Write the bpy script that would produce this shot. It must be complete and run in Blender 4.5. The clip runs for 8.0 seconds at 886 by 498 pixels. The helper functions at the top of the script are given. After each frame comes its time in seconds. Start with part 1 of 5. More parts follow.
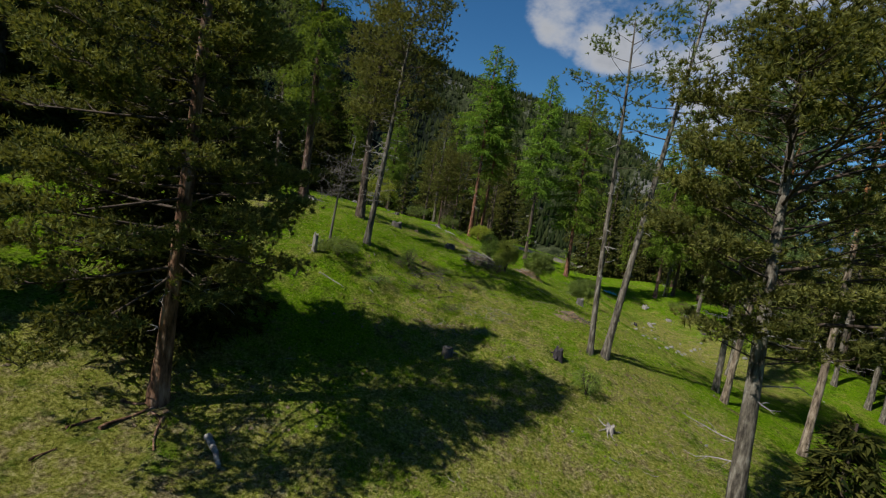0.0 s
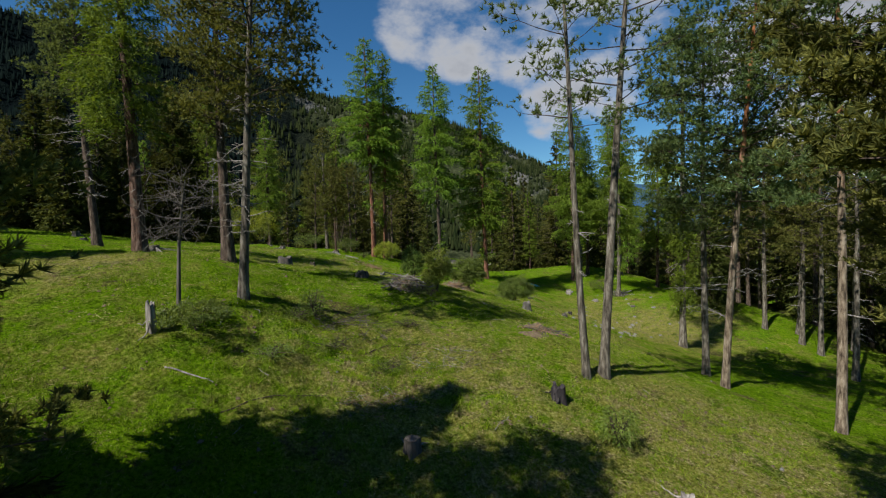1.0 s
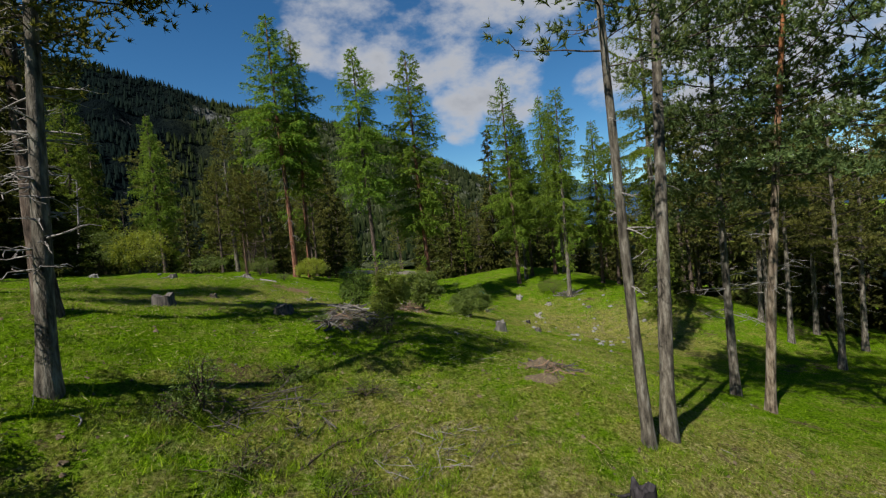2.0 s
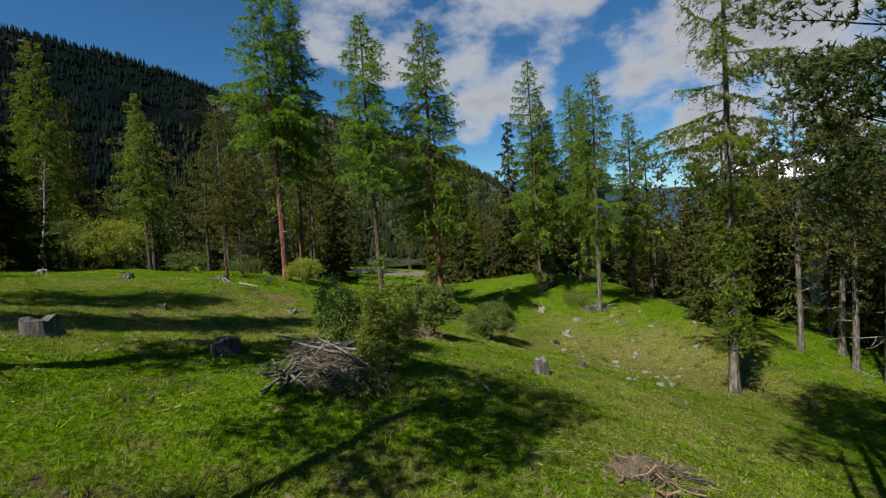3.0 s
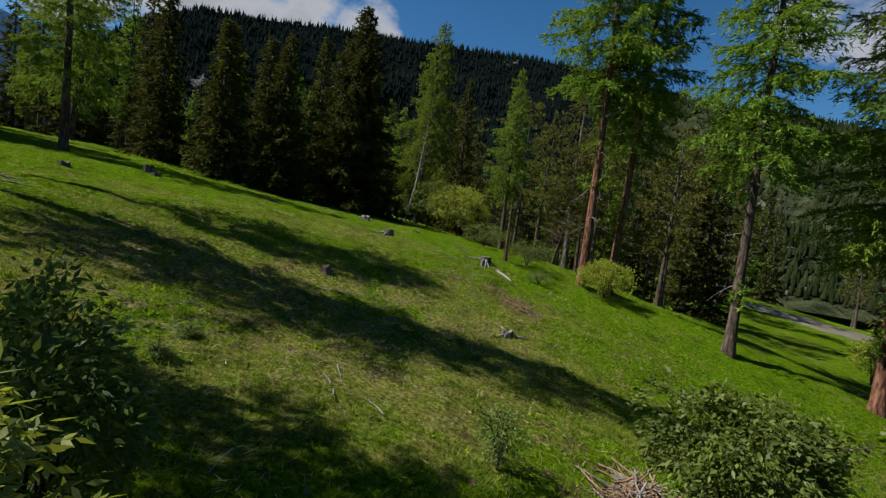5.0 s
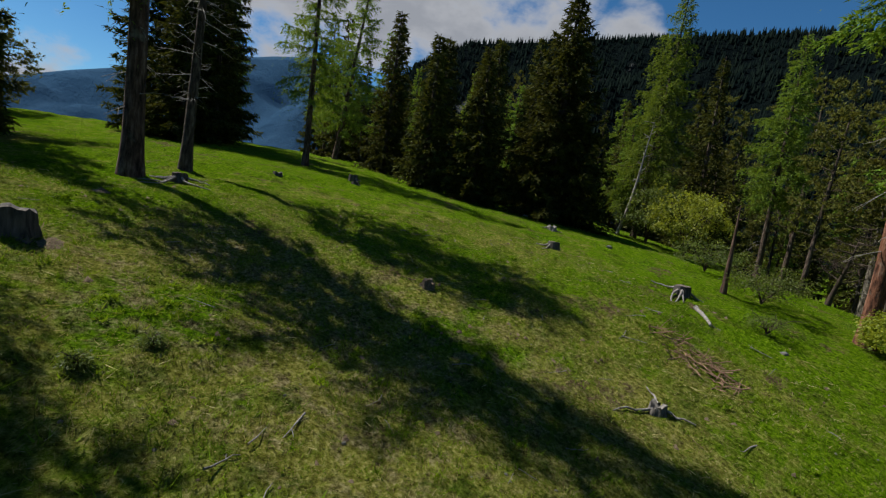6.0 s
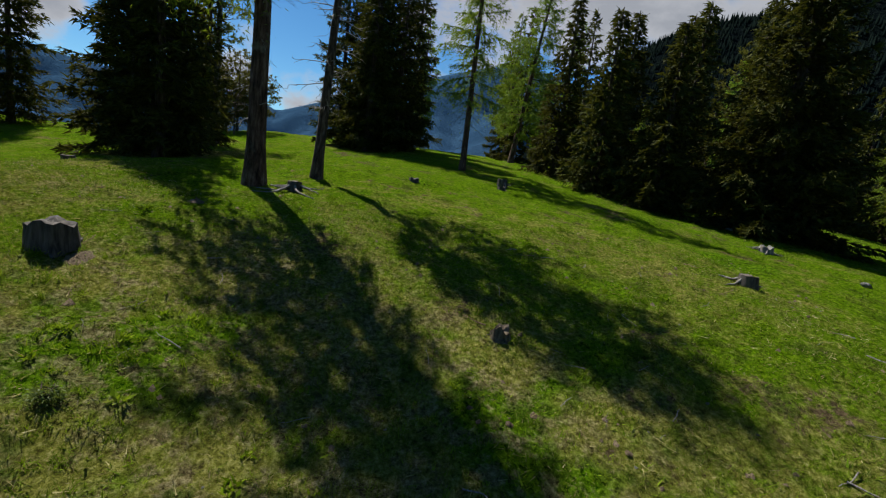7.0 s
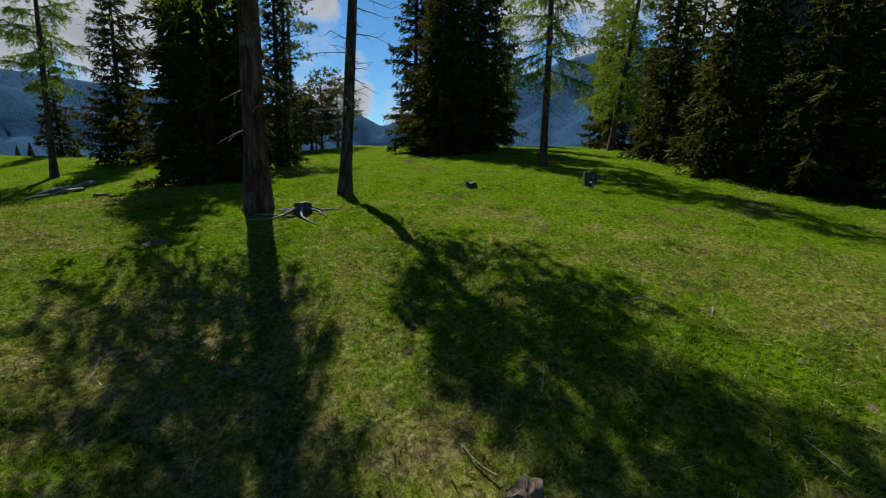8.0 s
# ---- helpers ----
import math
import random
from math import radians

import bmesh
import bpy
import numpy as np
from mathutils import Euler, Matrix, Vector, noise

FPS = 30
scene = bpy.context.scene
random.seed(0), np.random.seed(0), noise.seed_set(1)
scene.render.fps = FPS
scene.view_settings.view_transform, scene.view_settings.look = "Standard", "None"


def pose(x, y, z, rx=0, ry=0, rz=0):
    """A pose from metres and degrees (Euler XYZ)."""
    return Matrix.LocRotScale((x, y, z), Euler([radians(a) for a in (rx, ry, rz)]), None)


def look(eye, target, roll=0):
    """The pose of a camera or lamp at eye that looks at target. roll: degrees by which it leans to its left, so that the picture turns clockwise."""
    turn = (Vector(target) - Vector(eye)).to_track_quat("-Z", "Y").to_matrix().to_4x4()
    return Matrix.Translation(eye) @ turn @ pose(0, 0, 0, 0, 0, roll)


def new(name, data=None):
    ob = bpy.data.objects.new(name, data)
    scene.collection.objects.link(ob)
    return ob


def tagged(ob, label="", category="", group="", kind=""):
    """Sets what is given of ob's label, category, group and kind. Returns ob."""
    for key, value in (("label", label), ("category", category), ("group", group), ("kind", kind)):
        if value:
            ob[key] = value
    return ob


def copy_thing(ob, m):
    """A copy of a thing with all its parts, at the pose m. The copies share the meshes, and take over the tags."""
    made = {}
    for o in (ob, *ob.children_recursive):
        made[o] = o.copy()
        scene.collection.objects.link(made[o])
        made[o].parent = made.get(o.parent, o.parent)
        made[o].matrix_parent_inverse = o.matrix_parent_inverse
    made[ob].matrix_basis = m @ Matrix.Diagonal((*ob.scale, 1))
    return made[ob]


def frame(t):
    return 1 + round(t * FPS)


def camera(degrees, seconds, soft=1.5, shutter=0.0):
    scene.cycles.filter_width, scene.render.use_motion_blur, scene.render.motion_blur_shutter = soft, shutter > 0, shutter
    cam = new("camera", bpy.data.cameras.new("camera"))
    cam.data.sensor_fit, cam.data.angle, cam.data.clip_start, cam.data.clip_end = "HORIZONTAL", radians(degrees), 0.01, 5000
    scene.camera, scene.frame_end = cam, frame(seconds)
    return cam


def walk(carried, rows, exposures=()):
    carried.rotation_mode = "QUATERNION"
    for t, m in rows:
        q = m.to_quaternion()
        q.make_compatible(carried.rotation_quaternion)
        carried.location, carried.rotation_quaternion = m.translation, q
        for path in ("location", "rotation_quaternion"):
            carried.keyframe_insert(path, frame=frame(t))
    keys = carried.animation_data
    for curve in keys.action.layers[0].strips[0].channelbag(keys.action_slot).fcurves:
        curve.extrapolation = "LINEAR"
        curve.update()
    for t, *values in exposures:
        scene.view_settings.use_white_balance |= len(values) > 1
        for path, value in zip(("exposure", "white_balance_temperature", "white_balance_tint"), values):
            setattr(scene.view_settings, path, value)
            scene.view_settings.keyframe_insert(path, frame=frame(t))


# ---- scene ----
cam = camera(89.8, 8.0, 1.25)
PATH = [
    (0.0, (0.000, 0.000, 5.000), (-0.002, 9.942, 3.928), 8.58),
    (0.5, (-0.327, 2.927, 4.719), (0.564, 12.851, 3.864), 3.36),
    (1.0, (-0.664, 5.880, 4.595), (1.630, 15.595, 4.002), -2.08),
    (1.5, (-0.741, 8.781, 4.575), (2.775, 18.126, 4.017), -5.54),
    (1.7, (-0.657, 9.913, 4.553), (3.168, 19.137, 4.003), -6.41),
    (2.8, (0.959, 15.448, 4.707), (4.954, 24.596, 4.098), -4.75),
    (3.0, (1.320, 16.476, 4.616), (5.058, 25.735, 4.059), -3.87),
    (3.5, (2.558, 18.931, 4.576), (5.007, 28.615, 4.096), -0.72),
    (4.0, (3.930, 21.349, 4.352), (4.515, 31.320, 3.868), 3.40),
    (4.5, (5.075, 23.766, 4.117), (3.201, 33.572, 3.541), 6.67),
    (4.7, (5.491, 24.741, 4.038), (2.561, 34.283, 3.427), 6.81),
    (5.8, (6.690, 29.525, 4.287), (-1.096, 35.707, 3.204), 7.09),
    (6.0, (6.577, 30.319, 4.293), (-1.779, 35.694, 3.164), 7.62),
    (6.5, (5.853, 32.262, 4.498), (-3.476, 35.617, 3.189), 10.22),
    (7.0, (4.682, 33.658, 4.719), (-5.100, 34.962, 3.100), 7.08),
    (7.5, (3.053, 34.689, 4.910), (-6.792, 34.571, 3.156), 3.32),
    (8.0, (0.952, 35.383, 4.871), (-8.832, 34.315, 3.105), 1.32),
]
EXPOSURE = [(0.0, 0.52), (0.5, 0.55), (1.0, 0.64), (1.5, 0.66), (3.0, 0.66), (3.5, 0.68), (4.0, 0.61), (4.5, 0.64), (6.0, 0.47), (7.0, 0.63), (8.0, 0.69)]
walk(cam, [(t, look(eye, target, roll)) for t, eye, target, roll in PATH], EXPOSURE)

# ---------------------------------------------------------------- light
SUN_AZ, SUN_EL = 119.5, 50.0          # degrees to the left of +y, and up


def toward(az, el):
    a, e = radians(az), radians(el)
    return Vector((-math.sin(a) * math.cos(e), math.cos(a) * math.cos(e), math.sin(e)))


world = bpy.data.worlds.new("world")
scene.world = world
world.use_nodes = True


def build_sky():
    nt = world.node_tree
    nt.nodes.clear()
    N, L = nt.nodes.new, nt.links.new
    out, bg = N("ShaderNodeOutputWorld"), N("ShaderNodeBackground")
    sky = N("ShaderNodeTexSky")
    sky.sky_type, sky.sun_disc = "NISHITA", False
    sky.sun_elevation, sky.sun_rotation = radians(SUN_EL), radians(-SUN_AZ)
    sky.altitude, sky.air_density, sky.dust_density, sky.ozone_density = 1200, 1.0, 0.3, 2.0
    deeper = N("ShaderNodeMix")
    deeper.data_type, deeper.blend_type = "RGBA", "MULTIPLY"
    deeper.inputs[0].default_value = 1.0
    deeper.inputs[7].default_value = SKY_TINT
    rich = N("ShaderNodeHueSaturation")
    rich.inputs["Saturation"].default_value, rich.inputs["Value"].default_value = 1.25, 1.0
    L(sky.outputs[0], rich.inputs["Color"])
    L(rich.outputs[0], deeper.inputs[6])
    co = N("ShaderNodeTexCoord")
    # Cumulus: soft lobes in the parts of the sky that hold cloud, broken up by noise.
    lobes = [(-12, 25.5, 6), (-18, 23.5, 6.5), (-26, 24, 8), (-34, 23.5, 7.5), (-24, 31, 9), (-36, 31, 8), (-29, 18.5, 4), (-27, 13.5, 3.5), (-33, 16, 5), (-47, 15.5, 6),
             (-56, 19, 7), (-53, 8, 5), (-66, 14, 8), (50, 26, 9), (60, 24, 8), (39, 20.5, 4), (70, 20, 7), (80, 15.5, 5), (86, 16, 5),
             (100, 8.5, 4), (110, 10, 5), (113, 16.5, 4), (129, 12.5, 7), (141, 16, 8)]
    total = None
    for az, el, size in lobes:
        dot = N("ShaderNodeVectorMath")
        dot.operation = "DOT_PRODUCT"
        dot.inputs[1].default_value = toward(az, el)
        L(co.outputs["Generated"], dot.inputs[0])
        lobe = N("ShaderNodeMapRange")
        lobe.interpolation_type = "SMOOTHERSTEP"
        lobe.inputs[1].default_value, lobe.inputs[2].default_value = math.cos(radians(size * 1.75)), 1.0
        L(dot.outputs["Value"], lobe.inputs[0])
        if total is None:
            total = lobe.outputs[0]
        else:
            top = N("ShaderNodeMath")
            top.operation = "MAXIMUM"
            L(total, top.inputs[0])
            L(lobe.outputs[0], top.inputs[1])
            total = top.outputs[0]
    grow = N("ShaderNodeMapping")
    grow.inputs["Scale"].default_value = (1, 1, 1.7)
    L(co.outputs["Generated"], grow.inputs[0])
    puff = N("ShaderNodeTexNoise")
    puff.inputs["Scale"].default_value, puff.inputs["Detail"].default_value, puff.inputs["Roughness"].default_value = 4.2, 9.0, 0.58
    L(grow.outputs[0], puff.inputs[0])
    add = N("ShaderNodeMath")
    add.operation = "MULTIPLY_ADD"
    add.inputs[1].default_value, add.inputs[2].default_value = 2.1, -1.05
    L(puff.outputs[0], add.inputs[0])
    both = N("ShaderNodeMath")
    L(add.outputs[0], both.inputs[0])
    strong = N("ShaderNodeMath")
    strong.operation = "MULTIPLY"
    strong.inputs[1].default_value = 1.06
    L(total, strong.inputs[0])
    L(strong.outputs[0], both.inputs[1])
    mask = N("ShaderNodeMapRange")
    mask.interpolation_type = "SMOOTHSTEP"
    mask.inputs[1].default_value, mask.inputs[2].default_value = 0.74, 1.12
    L(both.outputs[0], mask.inputs[0])
    thick = N("ShaderNodeMapRange")
    thick.inputs[1].default_value, thick.inputs[2].default_value = 0.86, 1.3
    L(both.outputs[0], thick.inputs[0])
    shade = N("ShaderNodeValToRGB")
    el = shade.color_ramp.elements
    el[0].position, el[0].color = 0.0, (*CLOUD_LIT, 1)
    el[1].position, el[1].color = 1.0, (*CLOUD_GREY, 1)
    L(thick.outputs[0], shade.inputs[0])
    mix = N("ShaderNodeMix")
    mix.data_type = "RGBA"
    L(mask.outputs[0], mix.inputs[0])
    L(deeper.outputs[2], mix.inputs[6])
    L(shade.outputs[0], mix.inputs[7])
    L(mix.outputs[2], bg.inputs[0])
    bg.inputs[1].default_value = 0.05
    L(bg.outputs[0], out.inputs[0])


SKY_TINT = (0.90, 1.20, 1.26, 1)
CLOUD_LIT, CLOUD_GREY = (7.0, 7.2, 7.7), (4.4, 4.7, 5.3)
build_sky()

lamp = bpy.data.lights.new("sun", "SUN")
lamp.energy, lamp.angle, lamp.color = 5.0, radians(0.53), (1.0, 0.95, 0.86)
sun = new("sun", lamp)
sun.matrix_world = look((0, 0, 60), Vector((0, 0, 60)) - toward(SUN_AZ, SUN_EL))

# ---------------------------------------------------------------- materials


class Nodes:
    """A short way to wire a procedural material."""

    def __init__(self, name):
        self.mat = bpy.data.materials.new(name)
        self.mat.use_nodes = True
        self.tree = self.mat.node_tree
        self.tree.nodes.clear()
        self.out = self.tree.nodes.new("ShaderNodeOutputMaterial")
        self.bsdf = self.tree.nodes.new("ShaderNodeBsdfPrincipled")
        self.tree.links.new(self.bsdf.outputs[0], self.out.inputs[0])
        self.coord = self.tree.nodes.new("ShaderNodeTexCoord").outputs["Object"]

    def node(self, kind, **values):
        n = self.tree.nodes.new(kind)
        for key, value in values.items():
            n.inputs[key.replace("_", " ")].default_value = value
        return n

    def link(self, a, b):
        self.tree.links.new(a, b)

    def noise(self, scale, detail=4.0, rough=0.55, stretch=None, coord=None):
        n = self.node("ShaderNodeTexNoise", Scale=scale, Detail=detail, Roughness=rough)
        src = coord or self.coord
        if stretch:
            m = self.node("ShaderNodeMapping", Scale=stretch)
            self.link(src, m.inputs[0])
            src = m.outputs[0]
        self.link(src, n.inputs["Vector"])
        return n.outputs[0]

    def ramp(self, fac, stops):
        r = self.tree.nodes.new("ShaderNodeValToRGB")
        el = r.color_ramp.elements
        while len(el) < len(stops):
            el.new(0.5)
        for e, (pos, col) in zip(el, stops):
            e.position, e.color = pos, (*col, 1)
        self.link(fac, r.inputs[0])
        return r.outputs[0]

    def mix(self, fac, a, b, blend="MIX"):
        m = self.tree.nodes.new("ShaderNodeMix")
        m.data_type, m.blend_type = "RGBA", blend
        for value, socket in ((fac, m.inputs[0]), (a, m.inputs[6]), (b, m.inputs[7])):
            if isinstance(value, (int, float)):
                socket.default_value = value
            elif isinstance(value, tuple):
                socket.default_value = (*value, 1)
            else:
                self.link(value, socket)
        return m.outputs[2]

    def math(self, op, a, b=0.0, c=0.0):
        m = self.tree.nodes.new("ShaderNodeMath")
        m.operation = op
        for value, socket in zip((a, b, c), m.inputs):
            if isinstance(value, (int, float)):
                socket.default_value = value
            else:
                self.link(value, socket)
        return m.outputs[0]

    def between(self, fac, low, high):
        m = self.node("ShaderNodeMapRange")
        m.interpolation_type = "SMOOTHSTEP"
        m.inputs[1].default_value, m.inputs[2].default_value = low, high
        self.link(fac, m.inputs[0])
        return m.outputs[0]

    def bump(self, height, distance, strength=1.0):
        b = self.node("ShaderNodeBump", Strength=strength, Distance=distance)
        self.link(height, b.inputs["Height"])
        self.link(b.outputs[0], self.bsdf.inputs["Normal"])

    def done(self, colour, rough=0.9, spec=0.25):
        if isinstance(colour, tuple):
            self.bsdf.inputs["Base Color"].default_value = (*colour, 1)
        else:
            self.link(colour, self.bsdf.inputs["Base Color"])
        self.bsdf.inputs["Roughness"].default_value = rough
        self.bsdf.inputs["Specular IOR Level"].default_value = spec
        return self.mat


def leaf_material(name, dark, light, glow=0.35, rough=0.6, spec=0.25, patch=None):
    """Foliage: colour differs from leaf to leaf and from tree to tree, and some light comes through."""
    n = Nodes(name)
    geo = n.tree.nodes.new("ShaderNodeNewGeometry")
    info = n.tree.nodes.new("ShaderNodeObjectInfo")
    base = n.mix(geo.outputs["Random Per Island"], dark, light)
    big = n.noise(0.9, 2.0)
    base = n.mix(n.between(big, 0.35, 0.7), base, n.mix(0.5, base, patch or dark))
    hsv = n.node("ShaderNodeHueSaturation")
    n.link(n.math("MULTIPLY_ADD", info.outputs["Random"], 0.5, 0.75), hsv.inputs["Value"])
    n.link(n.math("MULTIPLY_ADD", info.outputs["Random"], 0.03, 0.485), hsv.inputs["Hue"])
    n.link(base, hsv.inputs["Color"])
    mat = n.done(hsv.outputs[0], rough, spec)
    thin = n.tree.nodes.new("ShaderNodeBsdfTranslucent")
    n.link(n.mix(0.6, hsv.outputs[0], (light[0] * 1.6, light[1] * 1.5, light[2] * 0.7)), thin.inputs[0])
    blend = n.tree.nodes.new("ShaderNodeMixShader")
    blend.inputs[0].default_value = glow
    n.link(n.bsdf.outputs[0], blend.inputs[1])
    n.link(thin.outputs[0], blend.inputs[2])
    n.link(blend.outputs[0], n.out.inputs[0])
    return mat


def bark_material(name, deep, plate, high, scale=1.0, red_from=None):
    """Furrowed bark: long plates; red_from: metres above which the bark turns orange."""
    n = Nodes(name)
    warp = n.noise(5.0 * scale, 3.0)
    furrow = n.noise(9.0 * scale, 5.0, 0.65, stretch=(1.0, 1.0, 0.22))
    fine = n.noise(45.0 * scale, 4.0, 0.6, stretch=(1, 1, 0.5))
    lich = n.noise(2.2, 3.0)
    col = n.ramp(furrow, [(0.36, deep), (0.52, plate), (0.68, high)])
    col = n.mix(n.math("MULTIPLY", fine, 0.5), col, n.mix(0.5, col, deep))
    if red_from is not None:
        split = n.tree.nodes.new("ShaderNodeSeparateXYZ")
        n.link(n.coord, split.inputs[0])
        up = n.math("MULTIPLY_ADD", warp, 3.0, split.outputs[2])
        col = n.mix(n.between(up, red_from, red_from + 3.5), col, n.mix(furrow, (0.16, 0.06, 0.025), (0.42, 0.18, 0.08)))
    else:
        col = n.mix(n.between(lich, 0.58, 0.75), col, n.mix(0.35, col, (0.3, 0.31, 0.25)))
    n.bump(n.math("ADD", furrow, n.math("MULTIPLY", fine, 0.3)), 0.05)
    return n.done(col, 0.92, 0.15)


def wood_material(name, deep, pale, ring=False):
    n = Nodes(name)
    grain = n.noise(14.0, 5.0, 0.6, stretch=(1, 1, 0.15) if not ring else None)
    if ring:
        w = n.node("ShaderNodeTexWave", Scale=9.0, Distortion=3.0, Detail=3.0)
        w.wave_type = "RINGS"
        w.rings_direction = "Z"
        n.link(n.coord, w.inputs["Vector"])
        grain = n.math("MULTIPLY_ADD", w.outputs["Fac"], 0.35, n.math("MULTIPLY", grain, 0.65))
    stain = n.noise(3.0, 3.0)
    col = n.ramp(grain, [(0.3, deep), (0.7, pale)])
    col = n.mix(n.between(stain, 0.5, 0.75), col, n.mix(0.6, col, deep))
    n.bump(grain, 0.02)
    return n.done(col, 0.88, 0.2)


# Where the turf is worn or dry: x, y, how far it reaches and how dry it is.
DRY_PATCHES = [(-6, 7.0, 7, 0.30), (4, 11, 8, 0.25), (1.5, 18.3, 6, 0.22), (9, 15, 7, 0.20), (0, 33.5, 6, 0.22), (-2.5, 31.5, 5, 0.24), (-7, 33, 5, 0.08), (-6, 40, 4, 0.05), (7.2, 22.6, 4, 0.10), (2.6, 37.0, 4, 0.12), (13, 26, 8, 0.09), (-6, 27, 3, 0.14), (1.6, 40.5, 2.5, 0.11), (22, 37, 12, 0.2), (-9, 23.5, 4, 0.2), (-21.5, 21.5, 5, 0.32), (-36, 31, 5, 0.3)]


def grass_ground():
    n = Nodes("meadow_soil_and_grass")
    patch = n.noise(0.16, 5.0, 0.6)
    mid = n.noise(0.9, 5.0, 0.65)
    fine = n.noise(12.0, 8.0, 0.74)
    tiny = n.noise(45.0, 6.0, 0.75)
    tuft = n.noise(2.6, 5.0, 0.7)
    grain = n.math("ADD", n.math("MULTIPLY", fine, 0.75), n.math("MULTIPLY", tiny, 0.25))
    green = n.ramp(grain, [(0.38, (0.022, 0.050, 0.001)), (0.5, (0.094, 0.180, 0.005)), (0.635, (0.21, 0.33, 0.013))])
    dry = n.ramp(grain, [(0.38, (0.060, 0.058, 0.012)), (0.5, (0.190, 0.200, 0.035)), (0.635, (0.42, 0.40, 0.14))])
    soil = n.ramp(grain, [(0.36, (0.035, 0.024, 0.013)), (0.64, (0.20, 0.15, 0.085))])
    blend = n.math("ADD", n.math("MULTIPLY", patch, 0.30), n.math("ADD", n.math("MULTIPLY", mid, 0.3), n.math("MULTIPLY", tuft, 0.40)))
    worn = None
    for cx, cy, size, dryness in DRY_PATCHES:
        d = n.node("ShaderNodeVectorMath")
        d.operation = "DISTANCE"
        flat = n.node("ShaderNodeVectorMath")
        flat.operation = "MULTIPLY"
        flat.inputs[1].default_value = (1, 1, 0)
        n.link(n.coord, flat.inputs[0])
        d.inputs[1].default_value = (cx, cy, 0)
        n.link(flat.outputs[0], d.inputs[0])
        near = n.node("ShaderNodeMapRange")
        near.inputs[1].default_value, near.inputs[2].default_value, near.inputs[3].default_value, near.inputs[4].default_value = 0, size, dryness, 0
        n.link(d.outputs["Value"], near.inputs[0])
        worn = near.outputs[0] if worn is None else n.math("MAXIMUM", worn, near.outputs[0])
    blend = n.math("ADD", blend, worn)
    col = n.mix(n.between(blend, 0.49, 0.62), green, dry)
    bare = n.math("ADD", n.math("MULTIPLY", n.noise(0.45, 3.0), 0.5), n.math("MULTIPLY", n.noise(3.2, 5.0, 0.75), 0.5))
    col = n.mix(n.between(bare, 0.56, 0.64), col, soil)
    lush = n.noise(0.33, 4.0, 0.6)
    col = n.mix(n.between(lush, 0.56, 0.68), col, n.ramp(grain, [(0.40, (0.010, 0.038, 0.001)), (0.61, (0.17, 0.32, 0.010))]))
    thatch = n.math("MULTIPLY", n.between(n.noise(2.4, 6.0, 0.75), 0.47, 0.60), n.between(worn, 0.03, 0.16))
    col = n.mix(n.math("MULTIPLY", thatch, 0.85), col, n.ramp(grain, [(0.39, (0.050, 0.036, 0.018)), (0.5, (0.200, 0.165, 0.080)), (0.625, (0.50, 0.43, 0.26))]))
    straw = n.noise(18.0, 6.0, 0.8, stretch=(1, 0.5, 1))
    col = n.mix(n.math("MULTIPLY", n.between(straw, 0.60, 0.68), 0.75), col, (0.46, 0.41, 0.23))
    moss = n.noise(5.5, 5.0, 0.75)
    col = n.mix(n.math("MULTIPLY", n.between(moss, 0.58, 0.68), 0.8), col, (0.03, 0.05, 0.008))
    hollow = n.noise(1.3, 4.0, 0.7)
    col = n.mix(n.math("MULTIPLY", n.between(hollow, 0.52, 0.67), 0.75), col, n.ramp(grain, [(0.40, (0.008, 0.022, 0.002)), (0.61, (0.09, 0.16, 0.012))]))
    n.bump(n.math("ADD", n.math("MULTIPLY", tuft, 2.0), n.math("ADD", n.math("MULTIPLY", fine, 1.7), n.math("MULTIPLY", tiny, 0.6))), 0.12)
    return n.done(col, 1.0, 0.0)


def blade_material():
    """Blades in patches of fresh yellow-green, deep green and straw, blade by blade uneven."""
    n = Nodes("grass_blades")
    any_blade = n.tree.nodes.new("ShaderNodeNewGeometry").outputs["Random Per Island"]
    col = n.mix(any_blade, (0.022, 0.055, 0.002), (0.185, 0.295, 0.012))
    fresh = n.math("ADD", n.math("MULTIPLY", n.noise(0.33, 4.0, 0.6), 0.5), n.math("MULTIPLY", n.noise(1.7, 3.0, 0.6), 0.5))
    col = n.mix(n.between(fresh, 0.50, 0.62), col, n.mix(any_blade, (0.085, 0.135, 0.004), (0.30, 0.41, 0.02)))
    deep = n.noise(1.3, 4.0, 0.7)
    col = n.mix(n.math("MULTIPLY", n.between(deep, 0.53, 0.66), 0.85), col, n.mix(any_blade, (0.010, 0.032, 0.001), (0.075, 0.155, 0.006)))
    old = n.noise(2.4, 5.0, 0.72)
    col = n.mix(n.math("MULTIPLY", n.between(old, 0.52, 0.62), 0.7), col, n.mix(any_blade, (0.07, 0.055, 0.02), (0.34, 0.30, 0.12)))
    mat = n.done(col, 0.7, 0.05)
    thin = n.tree.nodes.new("ShaderNodeBsdfTranslucent")
    n.link(n.mix(0.4, col, (0.26, 0.38, 0.01)), thin.inputs[0])
    blend = n.tree.nodes.new("ShaderNodeMixShader")
    blend.inputs[0].default_value = 0.3
    n.link(n.bsdf.outputs[0], blend.inputs[1])
    n.link(thin.outputs[0], blend.inputs[2])
    n.link(blend.outputs[0], n.out.inputs[0])
    return mat


